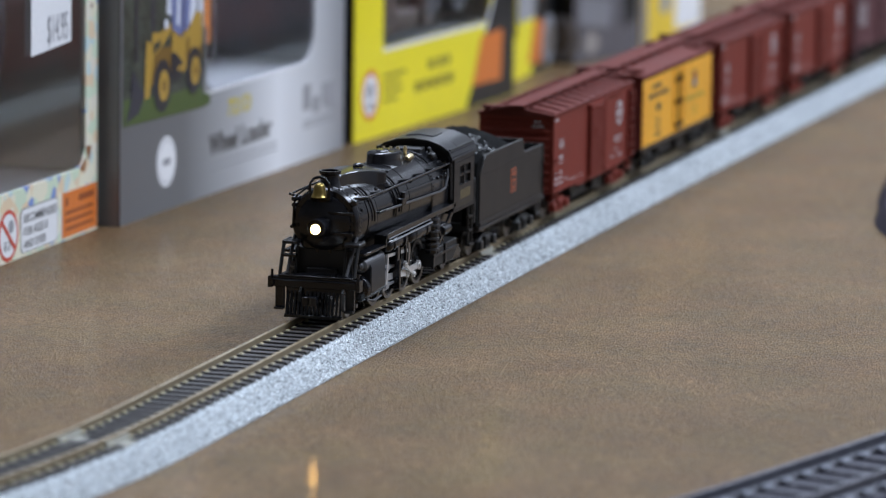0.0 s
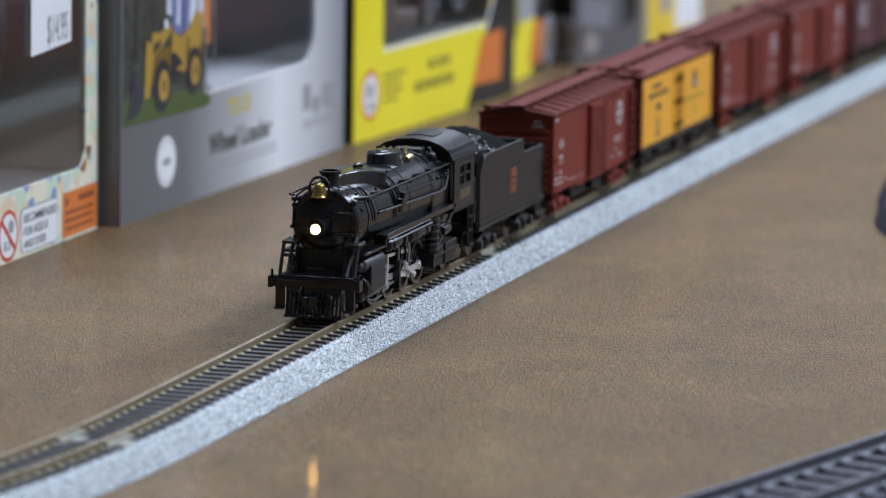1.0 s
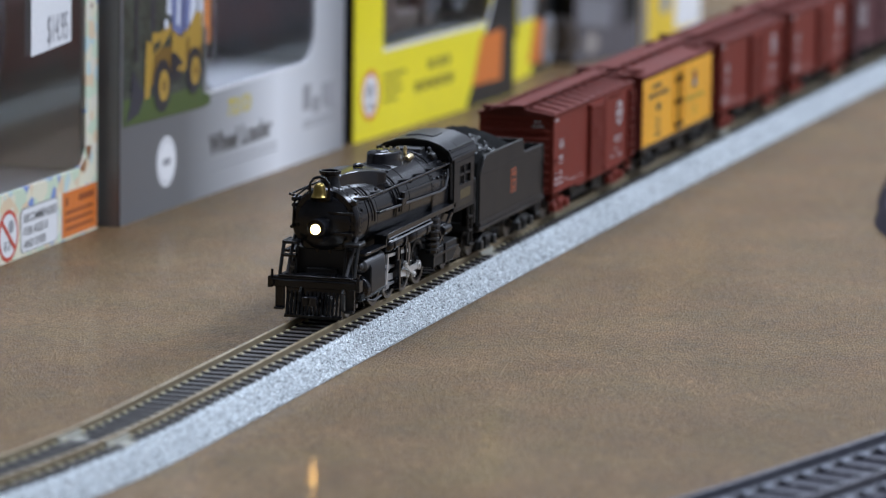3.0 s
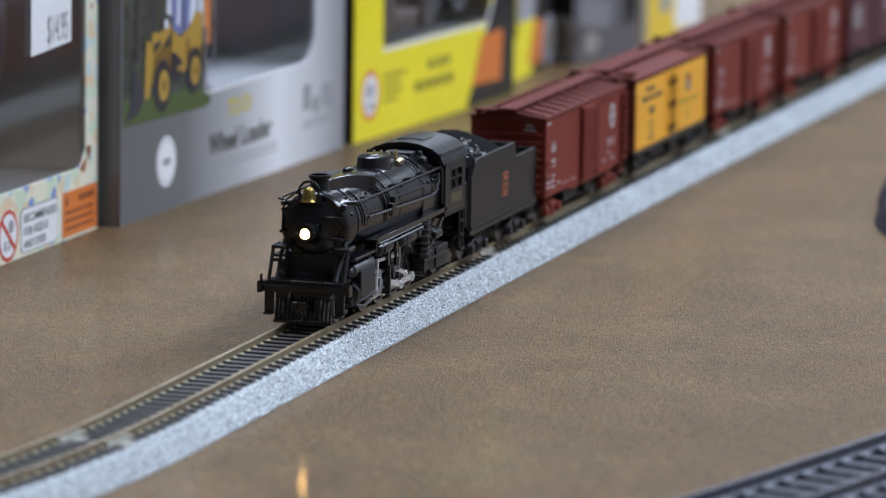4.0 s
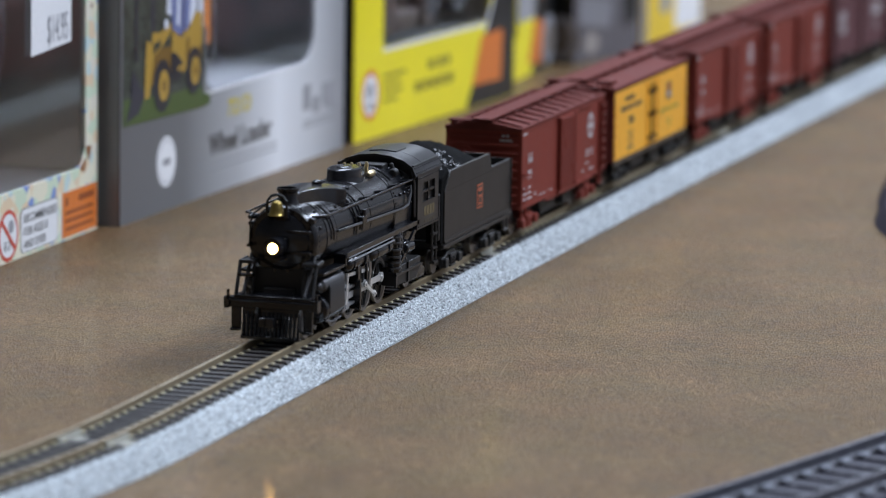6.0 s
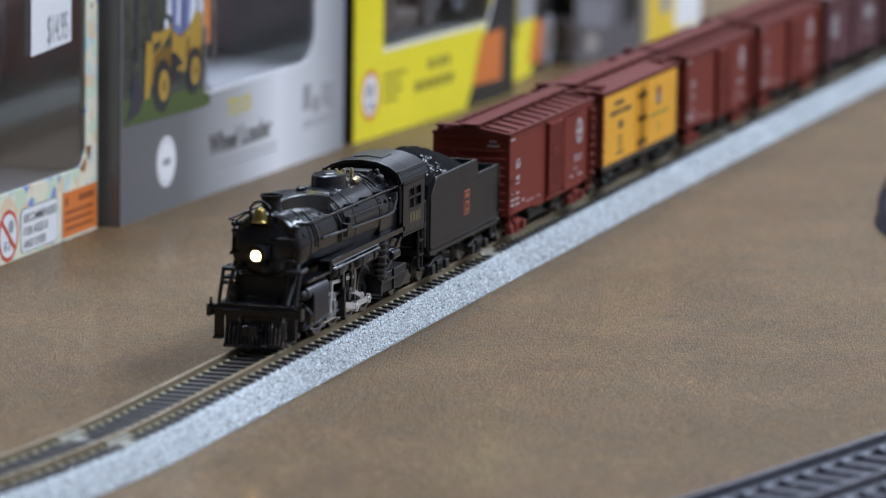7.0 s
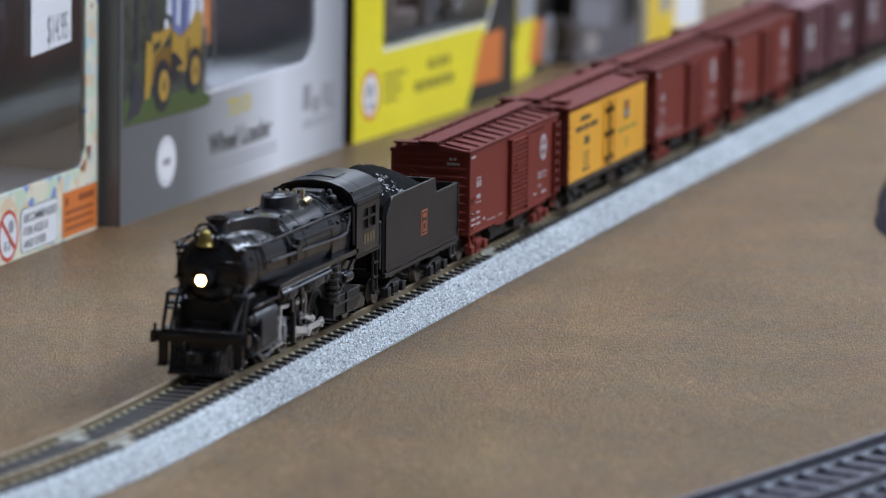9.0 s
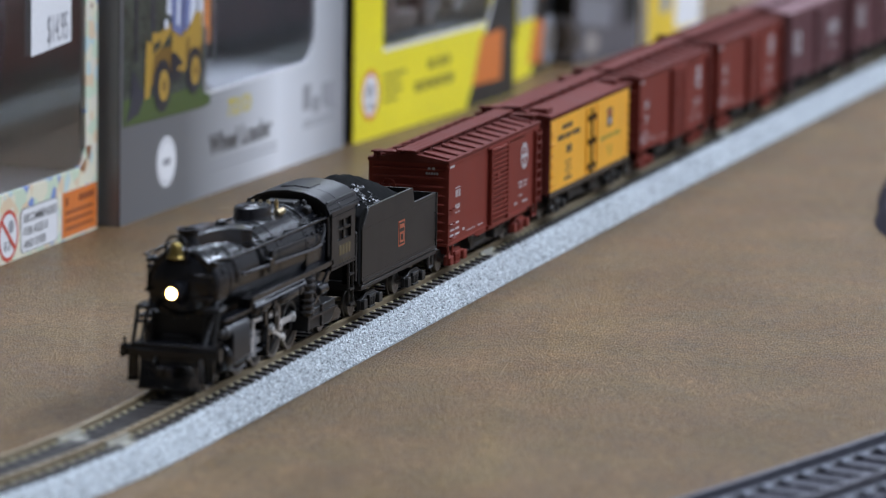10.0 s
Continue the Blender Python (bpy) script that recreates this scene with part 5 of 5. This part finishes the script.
def lower_works(th):
    for side in (-1, 1):
        def yy(a, b):
            return sorted((side * a, side * b))
        part("running_board", Solid().box(21, 72, *yy(6.6, 9.4), 15.4, 16.0).box(21, 72, *yy(9.1, 9.5), 15.1, 16.2), BLACK, th, bevel=0.08)
        part("running_board", Solid().box(6.5, 21.5, *yy(6.6, 9.2), 13.4, 14.0).box(20.6, 21.4, *yy(6.6, 9.3), 13.4, 16.0), BLACK, th, bevel=0.08)
        part("air_tank", Solid().lathe((23, side * 8.1, 13.2), (36.5, side * 8.1, 13.2), [(0, 0.5), (0.04, 1.3), (0.08, 1.55), (0.92, 1.55), (0.96, 1.3), (1, 0.5)], 18), BLACK, th)
        part("air_tank", Solid().lathe((38.5, side * 8.1, 13.0), (53.5, side * 8.1, 13.0), [(0, 0.5), (0.04, 1.4), (0.08, 1.65), (0.92, 1.65), (0.96, 1.4), (1, 0.5)], 18), BLACK, th)
        for x in (26, 33.5, 42, 50):
            part("tank_strap", Solid().ring((x - 0.3, side * 8.1, 13.1), (x + 0.3, side * 8.1, 13.1), 1.4, 1.8, 18), BLACK, th)
        for z, y in ((14.9, 9.3), (14.2, 9.7)):
            part("air_pipe", Solid().tube([(22.5, side * y, z), (53, side * y, z + 0.1), (55, side * (y - 0.6), z - 0.8)], 0.2, 6), M["satin_steel"], th)
        # cylinder block
        part("cylinder", Solid().lathe((8.6, side * 6.2, 5.9), (21.5, side * 6.2, 5.9), [(0, 2.0), (0.03, 2.9), (0.08, 3.05), (0.92, 3.05), (0.97, 2.9), (1, 2.0)], 26), BLACK, th)
        part("cylinder_jacket", Solid().prism([(side * 3.0, 4.0), (side * 8.2, 3.9), (side * 9.3, 5.0), (side * 9.3, 10.4), (side * 8.4, 11.9), (side * 3.0, 12.6)], "yz", 10.5, 20.4), M["cab_paint"], th, bevel=0.25)
        part("valve_chest", Solid().lathe((8.4, side * 7.3, 10.9), (22.2, side * 7.3, 10.9), [(0, 1.0), (0.03, 1.5), (0.1, 1.55), (0.9, 1.55), (0.97, 1.5), (1, 0.9)], 20), M["grey_pipe"], th)
        part("valve_cap", Solid().lathe((7.2, side * 7.3, 10.9), (8.6, side * 7.3, 10.9), [(0, 0.5), (0.3, 0.9), (1, 1.0)], 16), M["grey_pipe"], th)
        part("cylinder_cock", Solid().tube([(10, side * 8.4, 3.6), (14, side * 8.6, 2.8), (20, side * 8.4, 2.9)], 0.25, 6), M["grey_pipe"], th)
        # crosshead guides and valve hanger
        part("slide_bar", Solid().box(21.2, 32, *yy(6.7, 7.9), 7.5, 8.1).box(21.2, 32, *yy(6.7, 7.9), 3.9, 4.4), M["satin_steel"], th)
        part("guide_bracket", Solid().prism([(20.6, 3.4), (25.2, 3.8), (25.2, 5.0), (23.6, 5.4), (23.6, 7.2), (25.2, 7.6), (25.2, 9.0), (20.6, 9.4)], "xz", *yy(8.0, 8.7)), M["satin_steel"], th, bevel=0.15)
        part("guide_bolt", Solid().rod((22, side * 8.5, 8.3), (22, side * 9.1, 8.3), 0.45, n=10).rod((22, side * 8.5, 4.6), (22, side * 9.1, 4.6), 0.45, n=10).box(20.8, 21.4, *yy(8.6, 9.0), 4.4, 8.2), M["satin_steel"], th)
        part("guide_yoke", Solid().box(31.2, 32.2, *yy(5.6, 9.1), 2.6, 13.6).box(29.8, 32.2, *yy(8.3, 9.1), 9.0, 13.4), BLACK, th, bevel=0.1)
        part("combination_lever", Solid().prism([(22.6, 4.6), (23.4, 4.6), (24.4, 11.4), (23.6, 11.4)], "xz", *yy(8.3, 8.8)), STEEL, th)
        part("radius_rod", Solid().prism([(23.4, 10.6), (40, 9.6), (40, 10.3), (23.4, 11.3)], "xz", *yy(8.1, 8.5)), STEEL, th)
        part("expansion_link", Solid().prism([(38.4, 6.8), (39.6, 6.6), (40.6, 9.6), (39.8, 12.6), (38.6, 12.4), (39.2, 9.6)], "xz", *yy(7.9, 8.7)), M["dull_steel"], th, bevel=0.1)
        part("link_hanger", Solid().box(36.2, 41.8, *yy(6.4, 8.9), 11.9, 13.0).box(36.2, 37.0, *yy(8.4, 9.0), 8.2, 12.6), BLACK, th, bevel=0.1)
        # pumps and pipework before the firebox
        part("air_pump", Solid().lathe((57.5, side * 8.3, 15.6), (57.5, side * 8.3, 6.6), [(0, 1.1), (0.05, 1.35), (0.32, 1.35), (0.34, 0.8), (0.42, 0.8), (0.44, 1.45), (0.6, 1.45), (0.62, 0.9), (0.68, 0.9), (0.7, 1.35), (1, 1.2)], 18), BLACK, th)
        for z in (14.2, 12.9, 11.4, 9.9, 8.6, 7.4):
            part("pump_rib", Solid().ring((57.5, side * 8.3, z), (57.5, side * 8.3, z + 0.35), 1.0, 1.7, 16), M["grey_pipe"], th)
        part("pump_pipe", Solid().tube([(59.6, side * 8.9, 15.4), (59.6, side * 8.9, 7.2), (61.5, side * 8.6, 5.8), (66, side * 8.6, 5.8)], 0.3, 6).tube([(61, side * 8.9, 15.4), (61, side * 8.9, 11.0), (64.5, side * 8.9, 8.4)], 0.25, 6), M["grey_pipe"], th)
        part("feed_pump", Solid().box(62.0, 67.5, *yy(7.4, 9.1), 9.6, 12.4).rod((62.5, side * 8.8, 11), (67.8, side * 8.8, 11), 1.2), BLACK, th, bevel=0.3)
        part("strut", Solid().prism([(60, 8.6), (61, 8.2), (72, 14.4), (71, 14.9)], "xz", *yy(8.6, 9.2)), BLACK, th)
        part("ash_pan", Solid().prism([(57.5, 3.4), (73, 3.0), (76, 5.0), (76, 7.6), (57.5, 7.4)], "xz", *yy(4.0, 8.6)), SOOT, th, bevel=0.2)
        part("ash_pan_rail", Solid().box(57, 76, *yy(8.5, 9.1), 5.6, 6.1).box(57, 58, *yy(8.5, 9.0), 3.2, 7.6).box(66, 66.8, *yy(8.5, 9.0), 3.2, 7.6), M["cab_paint"], th)
        part("trailing_frame", Solid().prism([(68, 2.4), (82, 2.0), (83, 3.8), (80, 5.2), (72, 5.6), (68, 4.4)], "xz", *yy(6.6, 7.6)), BLACK, th, bevel=0.2)
        # front stays and steps
        part("front_stay", Solid().rod((7.4, side * 6.9, 17.2), (1.4, side * 6.6, 9.6), 0.38, n=8), M["grey_pipe"], th)
        part("step_post", Solid().tube([(1.6, side * 8.3, 9.4), (4.4, side * 8.3, 16.0), (8.2, side * 8.2, 16.2)], 0.4, 6).tube([(3.4, side * 5.4, 9.4), (5.2, side * 5.4, 16.0)], 0.3, 6), SOOT, th)
        if side > 0:
            part("front_step", Solid().box(2.8, 4.8, *yy(5.2, 8.5), 13.0, 13.5), BLACK, th)
        part("front_step", Solid().box(3.8, 8.4, *yy(5.2, 8.6), 15.6, 16.3), M["cab_paint"], th, bevel=0.1)
        part("footboard", Solid().box(0.2, 1.0, *yy(6.8, 8.8), 2.4, 7.0).box(-0.8, 1.0, *yy(6.8, 8.8), 2.2, 2.7), BLACK, th, bevel=0.08)
        part("buffer_block", Solid().box(-0.6, 1.6, *yy(9.4, 10.2), 6.8, 9.2).rod((0.4, side * 9.6, 9.0), (0.4, side * 9.6, 10.6), 0.3), BLACK, th)
    part("pilot_beam", Solid().box(0, 1.8, -9.6, 9.6, 7.0, 9.2).box(0, 7, -8.2, 8.2, 9.2, 9.6), BLACK, th, bevel=0.12)
    part("lift_rod", Solid().tube([(-0.4, -9.2, 7.4), (-0.4, -9.2, 8.6), (-0.5, 9.2, 8.6), (-0.5, 9.2, 7.4)], 0.22, 6), BLACK, th)
    for x0, y in ((0.6, -6.4),):
        part("air_hose", Solid().tube([(0.2, y, 7.0), (-0.6, y, 6.2), (-0.8, y - 0.1, 3.4), (-0.2, y - 0.2, 2.6)], 0.34, 6), M["grey_pipe"], th)
    part("air_hose", Solid().tube([(0.2, 3.0, 7.0), (-0.8, 3.0, 6.0), (-0.9, 3.0, 4.2)], 0.34, 6), SOOT, th)
    for i in range(15):
        y = -6.0 + i * 12.0 / 14
        part("pilot_bar", Solid().prism([(0.4, 6.8), (1.4, 6.8), (0.2, 0.9), (-0.9, 0.9)], "xz", y - 0.24, y + 0.24), BLACK, th)
    part("pilot_rim", Solid().box(-1.1, 0.5, -6.4, 6.4, 0.7, 1.4).box(0.3, 1.5, -6.4, 6.4, 5.6, 7.0), BLACK, th, bevel=0.1)
    part("coupler", Solid().box(-3.0, 1, -0.8, 0.8, 4.0, 5.4).prism([(-1.8, -1.5), (-3.6, -1.6), (-4.2, -0.6), (-3.4, 0.4), (-3.8, 1.5), (-2.0, 1.5)], "xy", 3.8, 5.7), BLACK, th, bevel=0.1)
    part("smokebox_saddle", Solid().prism([(-5.2, 6), (5.2, 6), (3.6, 11), (5.0, 15), (-5.0, 15), (-3.6, 11)], "yz", 8, 20), SOOT, th, bevel=0.2)
    part("frame_plate", Solid().box(4, 84, -3.2, 3.2, 4.0, 10.6).box(20, 74, -2.8, 2.8, 10.4, 14), SOOT, th)
    part("front_plate", Solid().box(6.0, 8.0, -6.4, 6.4, 9.4, 14.6), SOOT, th, bevel=0.2)


def driver_meshes():
    centre = Solid().ring((0, -0.7, 0), (0, 0.6, 0), 3.9, 4.35, 36).rod((0, -1.0, 0), (0, 0.9, 0), 1.1, n=18)
    spokes = []
    for i in range(14):
        a = 2 * math.pi * i / 14
        spokes.append(Solid().lathe((0.9 * math.cos(a), -0.1, 0.9 * math.sin(a)), (4.0 * math.cos(a), -0.1, 4.0 * math.sin(a)), [(0, 0.42), (1, 0.28)], 6).mesh("spoke", M["wheel_black"]))
    arc = [(3.95 * math.cos(radians(a)), 3.95 * math.sin(radians(a))) for a in range(130, 231, 10)]
    centre.prism(arc, "xz", -0.7, 0.4)
    centre.rod((CRANK, -1.6, 0), (CRANK, 0, 0), 0.75, n=14)
    tyre = Solid().ring((0, -0.75, 0), (0, 0.7, 0), 4.3, DRIVER_R, 40).ring((0, 0.5, 0), (0, 0.95, 0), 4.4, DRIVER_R + 0.6, 40)
    return centre.mesh("driving_wheel", M["wheel_black"]), tyre.mesh("tyre", M["dull_steel"]), spokes


def rod_mesh(pins, y0, y1, thick, name):
    """A fluted rod with round eyes at its pins (x of each)."""
    s = Solid()
    for a, b in zip(pins, pins[1:]):
        s.prism([(a, -thick), (b, -thick), (b, thick), (a, thick)], "xz", y0 + 0.12, y1 - 0.12)
    for a in pins:
        s.rod((a, y0, 0), (a, y1, 0), thick * 1.75, n=16).rod((a, y0 - 0.25, 0), (a, y1, 0), thick * 0.8, n=10)
    return s.mesh(name, STEEL)


def locomotive():
    th = thing("steam_locomotive", "black model steam locomotive with a lit headlamp", "model locomotive", at=(-154, 0, RAIL))
    boiler(th)
    cab(th)
    lower_works(th)
    centre, tyre, spokes = driver_meshes()
    for x in AXLES:
        for side in (-1, 1):
            w = part("driving_wheel", centre, None, th, at=(x, side * 4.95, DRIVER_R))
            t = part("tyre", tyre, None, w, "worn steel tyre")
            for sp in spokes:
                part("spoke", sp, None, w)
            if side > 0:
                t.rotation_euler.z = math.pi
    for x, r in ((6.6, 2.65), (76, 2.65)):
        part("wheelset", WHEELSET, None, th, at=(x, 0, 2.65))
    for side in (-1, 1):
        y0, y1 = sorted((side * 6.4, side * 7.0))
        part("side_rod", rod_mesh([a - AXLES[2] for a in AXLES], y0, y1, 0.62, "side_rod"), None, th, "bright steel coupling rod")
        y0, y1 = sorted((side * 7.1, side * 7.7))
        part("main_rod", rod_mesh([-ROD, 0.0], y0, y1, 0.68, "main_rod"), None, th, "bright steel main rod")
        y0, y1 = sorted((side * 6.8, side * 8.0))
        part("crosshead", Solid().box(-1.6, 1.6, y0, y1, -1.5, 2.4).rod((-6.0, side * 7.2, 0), (0, side * 7.2, 0), 0.4).box(-1.0, 0.4, *sorted((side * 7.9, side * 8.4)), -2.4, 1), M["satin_steel"], th, bevel=0.1)
        y0, y1 = sorted((side * 7.9, side * 8.4))
        part("eccentric_rod", rod_mesh([-LINK, 0.0], y0, y1, 0.42, "eccentric_rod"), None, th, "bright steel eccentric rod")
    return th


ROD, LINK = 17.5, 7.0
M["grey_pipe"] = shade("worn_grey_metal", (0.075, 0.075, 0.078), 0.34, 0.3, var=0.25, coarse=150, fine=2500)
M["cab_paint"] = shade("cab_dark_paint", (0.0125, 0.0127, 0.014), 0.34, var=0.2, coarse=90, fine=3500, bump=0.000012)
M["gold_dim"] = shade("dim_gold_lettering", (0.085, 0.068, 0.038), 0.5)
loco = locomotive()


def tender():
    """x runs back from the headlamp glass as on the engine, less 91."""
    th = thing("tender", "dark grey coal tender with an orange herald", "model railway tender", at=(-63, 0, RAIL))
    e = 54.3
    side_shape = [(0.6, 7.9), (e, 7.9), (e, 20.4), (37.6, 20.4), (36.4, 23.8), (5.2, 23.8), (2.0, 21.0), (0.6, 19.6)]
    for sy in (-1, 1):
        y0, y1 = sorted((sy * 8.7, sy * 9.35))
        part("side_sheet", Solid().prism(side_shape, "xz", y0, y1), M["tender"], th, bevel=0.05)
        y0, y1 = sorted((sy * 9.3, sy * 9.55))
        part("edge_bead", Solid().box(0.6, e, y0, y1, 7.9, 8.5).box(e - 0.6, e, y0, y1, 7.9, 20.4), M["tender"], th)
        part("step_board", Solid().box(0.5, e, *sorted((sy * 7.0, sy * 9.3)), 6.6, 7.5), M["tender"], th, bevel=0.1)
        yo = sy * 9.36
        part("herald", Solid().box(26.0, 30.6, *sorted((yo, yo + sy * 0.05)), 12.2, 17.8), M["orange_ink"], th, "orange rectangular herald")
        part("herald_mark", Solid().box(26.5, 30.1, *sorted((yo, yo + sy * 0.09)), 12.6, 17.4), M["tender"], th)
        part("herald_mark", Solid().box(26.9, 29.7, *sorted((yo, yo + sy * 0.12)), 16.1, 17.0), M["orange_ink"], th)
        part("herald_mark", Solid().box(26.9, 29.7, *sorted((yo, yo + sy * 0.12)), 13.0, 15.3), M["orange_ink"], th)
        part("herald_mark", Solid().box(27.5, 29.1, *sorted((yo, yo + sy * 0.15)), 13.5, 14.8), M["tender"], th)
        part("grab_iron", Solid().tube([(e - 1.4, sy * 9.3, 10), (e - 1.4, sy * 9.8, 10), (e - 1.4, sy * 9.8, 16), (e - 1.4, sy * 9.3, 16)], 0.15, 5), M["tender"], th)
        part("front_pillar", Solid().prism([(-1.6, 8.0), (0.7, 8.0), (0.7, 19.6), (2.0, 21.0), (5.0, 23.7), (2.6, 24.2), (-0.6, 22.6), (-1.2, 20.6), (-1.6, 20.2)], "xz", *sorted((sy * 5.6, sy * 9.1))), M["coal_dust"], th, bevel=0.3)
        part("front_grab", Solid().tube([(-2.0, sy * 8.8, 9.0), (-2.0, sy * 8.8, 19.0), (-1.5, sy * 8.6, 19.4)], 0.22, 6), M["grey_pipe"], th)
        rivets = Solid()
        for i in range(34):
            x = 1.6 + i * (e - 3.2) / 33
            for z in (9.2, 19.6):
                rivets.lathe((x, sy * 9.3, z), (x, sy * 9.42, z), [(0, 0.16), (1, 0.07)], 5)
        part("rivet_row", rivets, M["tender"], th)["kind"] = "stuff"
    part("deck", Solid().box(0.6, e, -8.7, 8.7, 6.4, 8.2), SOOT, th)
    part("tank_top", Solid().box(34, e, -8.7, 8.7, 17.4, 17.9), M["tender"], th)
    part("bunker_front", Solid().box(2.4, 3.4, -8.7, 8.7, 8.2, 20.5).box(0.8, 2.4, -8.7, -5.4, 8.2, 19.4).box(0.8, 2.4, 5.4, 8.7, 8.2, 19.4), SOOT, th)
    part("bunker_back", Solid().box(35.4, 36.2, -8.7, 8.7, 17.9, 23.8), M["tender"], th)
    part("rear_sheet", Solid().box(e - 0.7, e, -8.7, 8.7, 7.9, 20.4), M["tender"], th)
    part("water_hatch", Solid().lathe((44, 0, 17.8), (44, 0, 19.8), [(0, 3.2), (0.8, 3.2), (1, 2.6)], 24), M["tender"], th)
    # the coal heap, one crusted mound with loose chips on it
    mound = Solid()
    nx, ny = 22, 14
    rng = random.Random(4)
    for i in range(nx + 1):
        for j in range(ny + 1):
            u, v = i / nx, j / ny
            h = math.sin(math.pi * (0.08 + 0.84 * u)) ** 0.6 * math.sin(math.pi * (0.12 + 0.76 * v)) ** 0.7
            mound.v.append((3.4 + 32 * u, -8.6 + 17.2 * v, 20.6 + (5.0 + 4.2 * v) * h + rng.uniform(-0.3, 0.3)))
    mound.f += [(i * (ny + 1) + j, (i + 1) * (ny + 1) + j, (i + 1) * (ny + 1) + j + 1, i * (ny + 1) + j + 1) for i in range(nx) for j in range(ny)]
    part("coal_load", mound, M["coal_dust"], th, sharp=20)
    chips = Solid()
    for _ in range(110):
        u, v = 0.04 + rng.random() * 0.4, 0.04 + rng.random() * 0.34
        h = math.sin(math.pi * (0.08 + 0.84 * u)) ** 0.6 * math.sin(math.pi * (0.12 + 0.76 * v)) ** 0.7
        c = Vector((3.4 + 32 * u, -8.6 + 17.2 * v, 20.6 + (5.0 + 4.2 * v) * h))
        r = rng.uniform(0.3, 0.55)
        pts = [c + Vector([r * rng.uniform(0.6, 1.2) * k for k in d]) for d in ((1, 0, 0.2), (-1, 0.2, 0), (0, 1, -0.2), (0.2, -1, 0), (0, 0.1, 1), (0, 0, -1))]
        chips.add(pts, [(0, 2, 4), (2, 1, 4), (1, 3, 4), (3, 0, 4), (2, 0, 5), (1, 2, 5), (3, 1, 5), (0, 3, 5)])
    ob = part("coal", chips, M["coal"], th, "glossy black coal chips", sharp=5)
    ob["kind"] = "stuff"
    for x in (11, e - 12):
        truck(th, x, M["sooty"])
    part("draw_bar", Solid().box(-5.5, 2, -1.2, 1.2, 5.0, 5.8), SOOT, th)
    coupler(th, e - 0.5, 1, SOOT)
    part("rear_step", Solid().tube([(e - 0.6, -8.6, 7.4), (e + 2.4, -8.6, 7.2)], 0.35, 6).tube([(e - 1.2, -8.8, 7), (e - 1.2, -8.8, 4), (e - 4, -8.8, 4), (e - 4, -8.8, 7)], 0.3, 6), M["grey_pipe"], th)
    return th


wagon = tender()
ENGINE = [loco, wagon]
PHASE = -170.0


def moving_gear():
    """Driving wheels turn; coupling rods circle; main rods, crossheads and eccentric rods follow."""
    turn = [(t, PHASE + math.degrees((TRAVEL[0][1] - to_go(t)) / DRIVER_R)) for t in STEPS]
    for ob in loco.children:
        if ob.name.startswith("driving_wheel"):
            lag = 0.0 if ob.location.y < 0 else 90.0
            x, y, z = ob.location
            walk(ob, [(t, pose(x, y, z, 0, -(a + lag), 0)) for t, a in turn])
        elif ob.name.startswith(("side_rod", "main_rod", "crosshead", "eccentric_rod")):
            lag = 0.0 if "." not in ob.name else 90.0
            rows = []
            for t, a in turn:
                c, s = math.cos(radians(a + lag)), math.sin(radians(a + lag))
                px, pz = AXLES[2] + CRANK * c, DRIVER_R + CRANK * s
                if ob.name.startswith("side_rod"):
                    m = pose(px * MM, 0, pz * MM)
                elif ob.name.startswith("eccentric_rod"):
                    qx, qz = AXLES[2] - 1.1 * s, DRIVER_R + 1.1 * c
                    m = pose(qx * MM, 0, qz * MM, 0, math.degrees(math.asin((7.0 - qz) / LINK)), 0)
                else:
                    lean = math.asin((5.9 - pz) / ROD)
                    if ob.name.startswith("main_rod"):
                        m = pose(px * MM, 0, pz * MM, 0, math.degrees(lean), 0)
                    else:
                        m = pose((px - ROD * math.cos(lean)) * MM, 0, 5.9 * MM)
                rows.append((t, m))
            walk(ob, rows)


# ---- what moves: the train sets off after three seconds ----
# (seconds, millimetres still to go at the end)
TRAVEL = [(0.0, 87.9), (3.25, 87.9), (3.4, 87.1), (3.6, 85.1), (3.8, 83.0), (4.0, 80.9), (4.5, 75.9), (5.0, 70.6), (5.5, 65.2), (5.7, 63.1), (6.3, 56.9), (6.8, 51.7),
          (7.0, 49.5), (7.1, 48.2), (7.3, 45.2), (7.5, 41.8), (8.0, 33.7), (8.5, 25.1), (9.0, 16.7), (9.5, 8.4), (10.0, 0.0)]
STEPS = [i / 10 for i in range(101)]


def to_go(t):
    return float(np.interp(t, [r[0] for r in TRAVEL], [r[1] for r in TRAVEL]))


def roll_rows(at, radius):
    return [(t, pose(at[0], at[1], at[2], 0, -math.degrees((TRAVEL[0][1] - to_go(t)) / radius), 0)) for t in STEPS]


def on_line(x, z, length):
    """The pose of a vehicle whose front end is at x (mm), with its middle over the track."""
    mid = x + length / 2
    a = math.atan(sway_slope(mid))
    return pose((mid - math.cos(a) * length / 2) * MM, (sway(mid) - math.sin(a) * length / 2) * MM, z, 0, 0, math.degrees(a))


def motions():
    for ob in TRAIN:
        x, y, z = ob.location
        length = L if ob in CARS else 54.3
        walk(ob, [(t, on_line(x / MM + to_go(t), z, length)) for t in STEPS])
        for child in ob.children_recursive:
            if child.name.startswith("wheelset"):
                walk(child, roll_rows(tuple(child.location), 2.65))
    moving_gear()


TRAIN = [*CARS, *ENGINE]
motions()
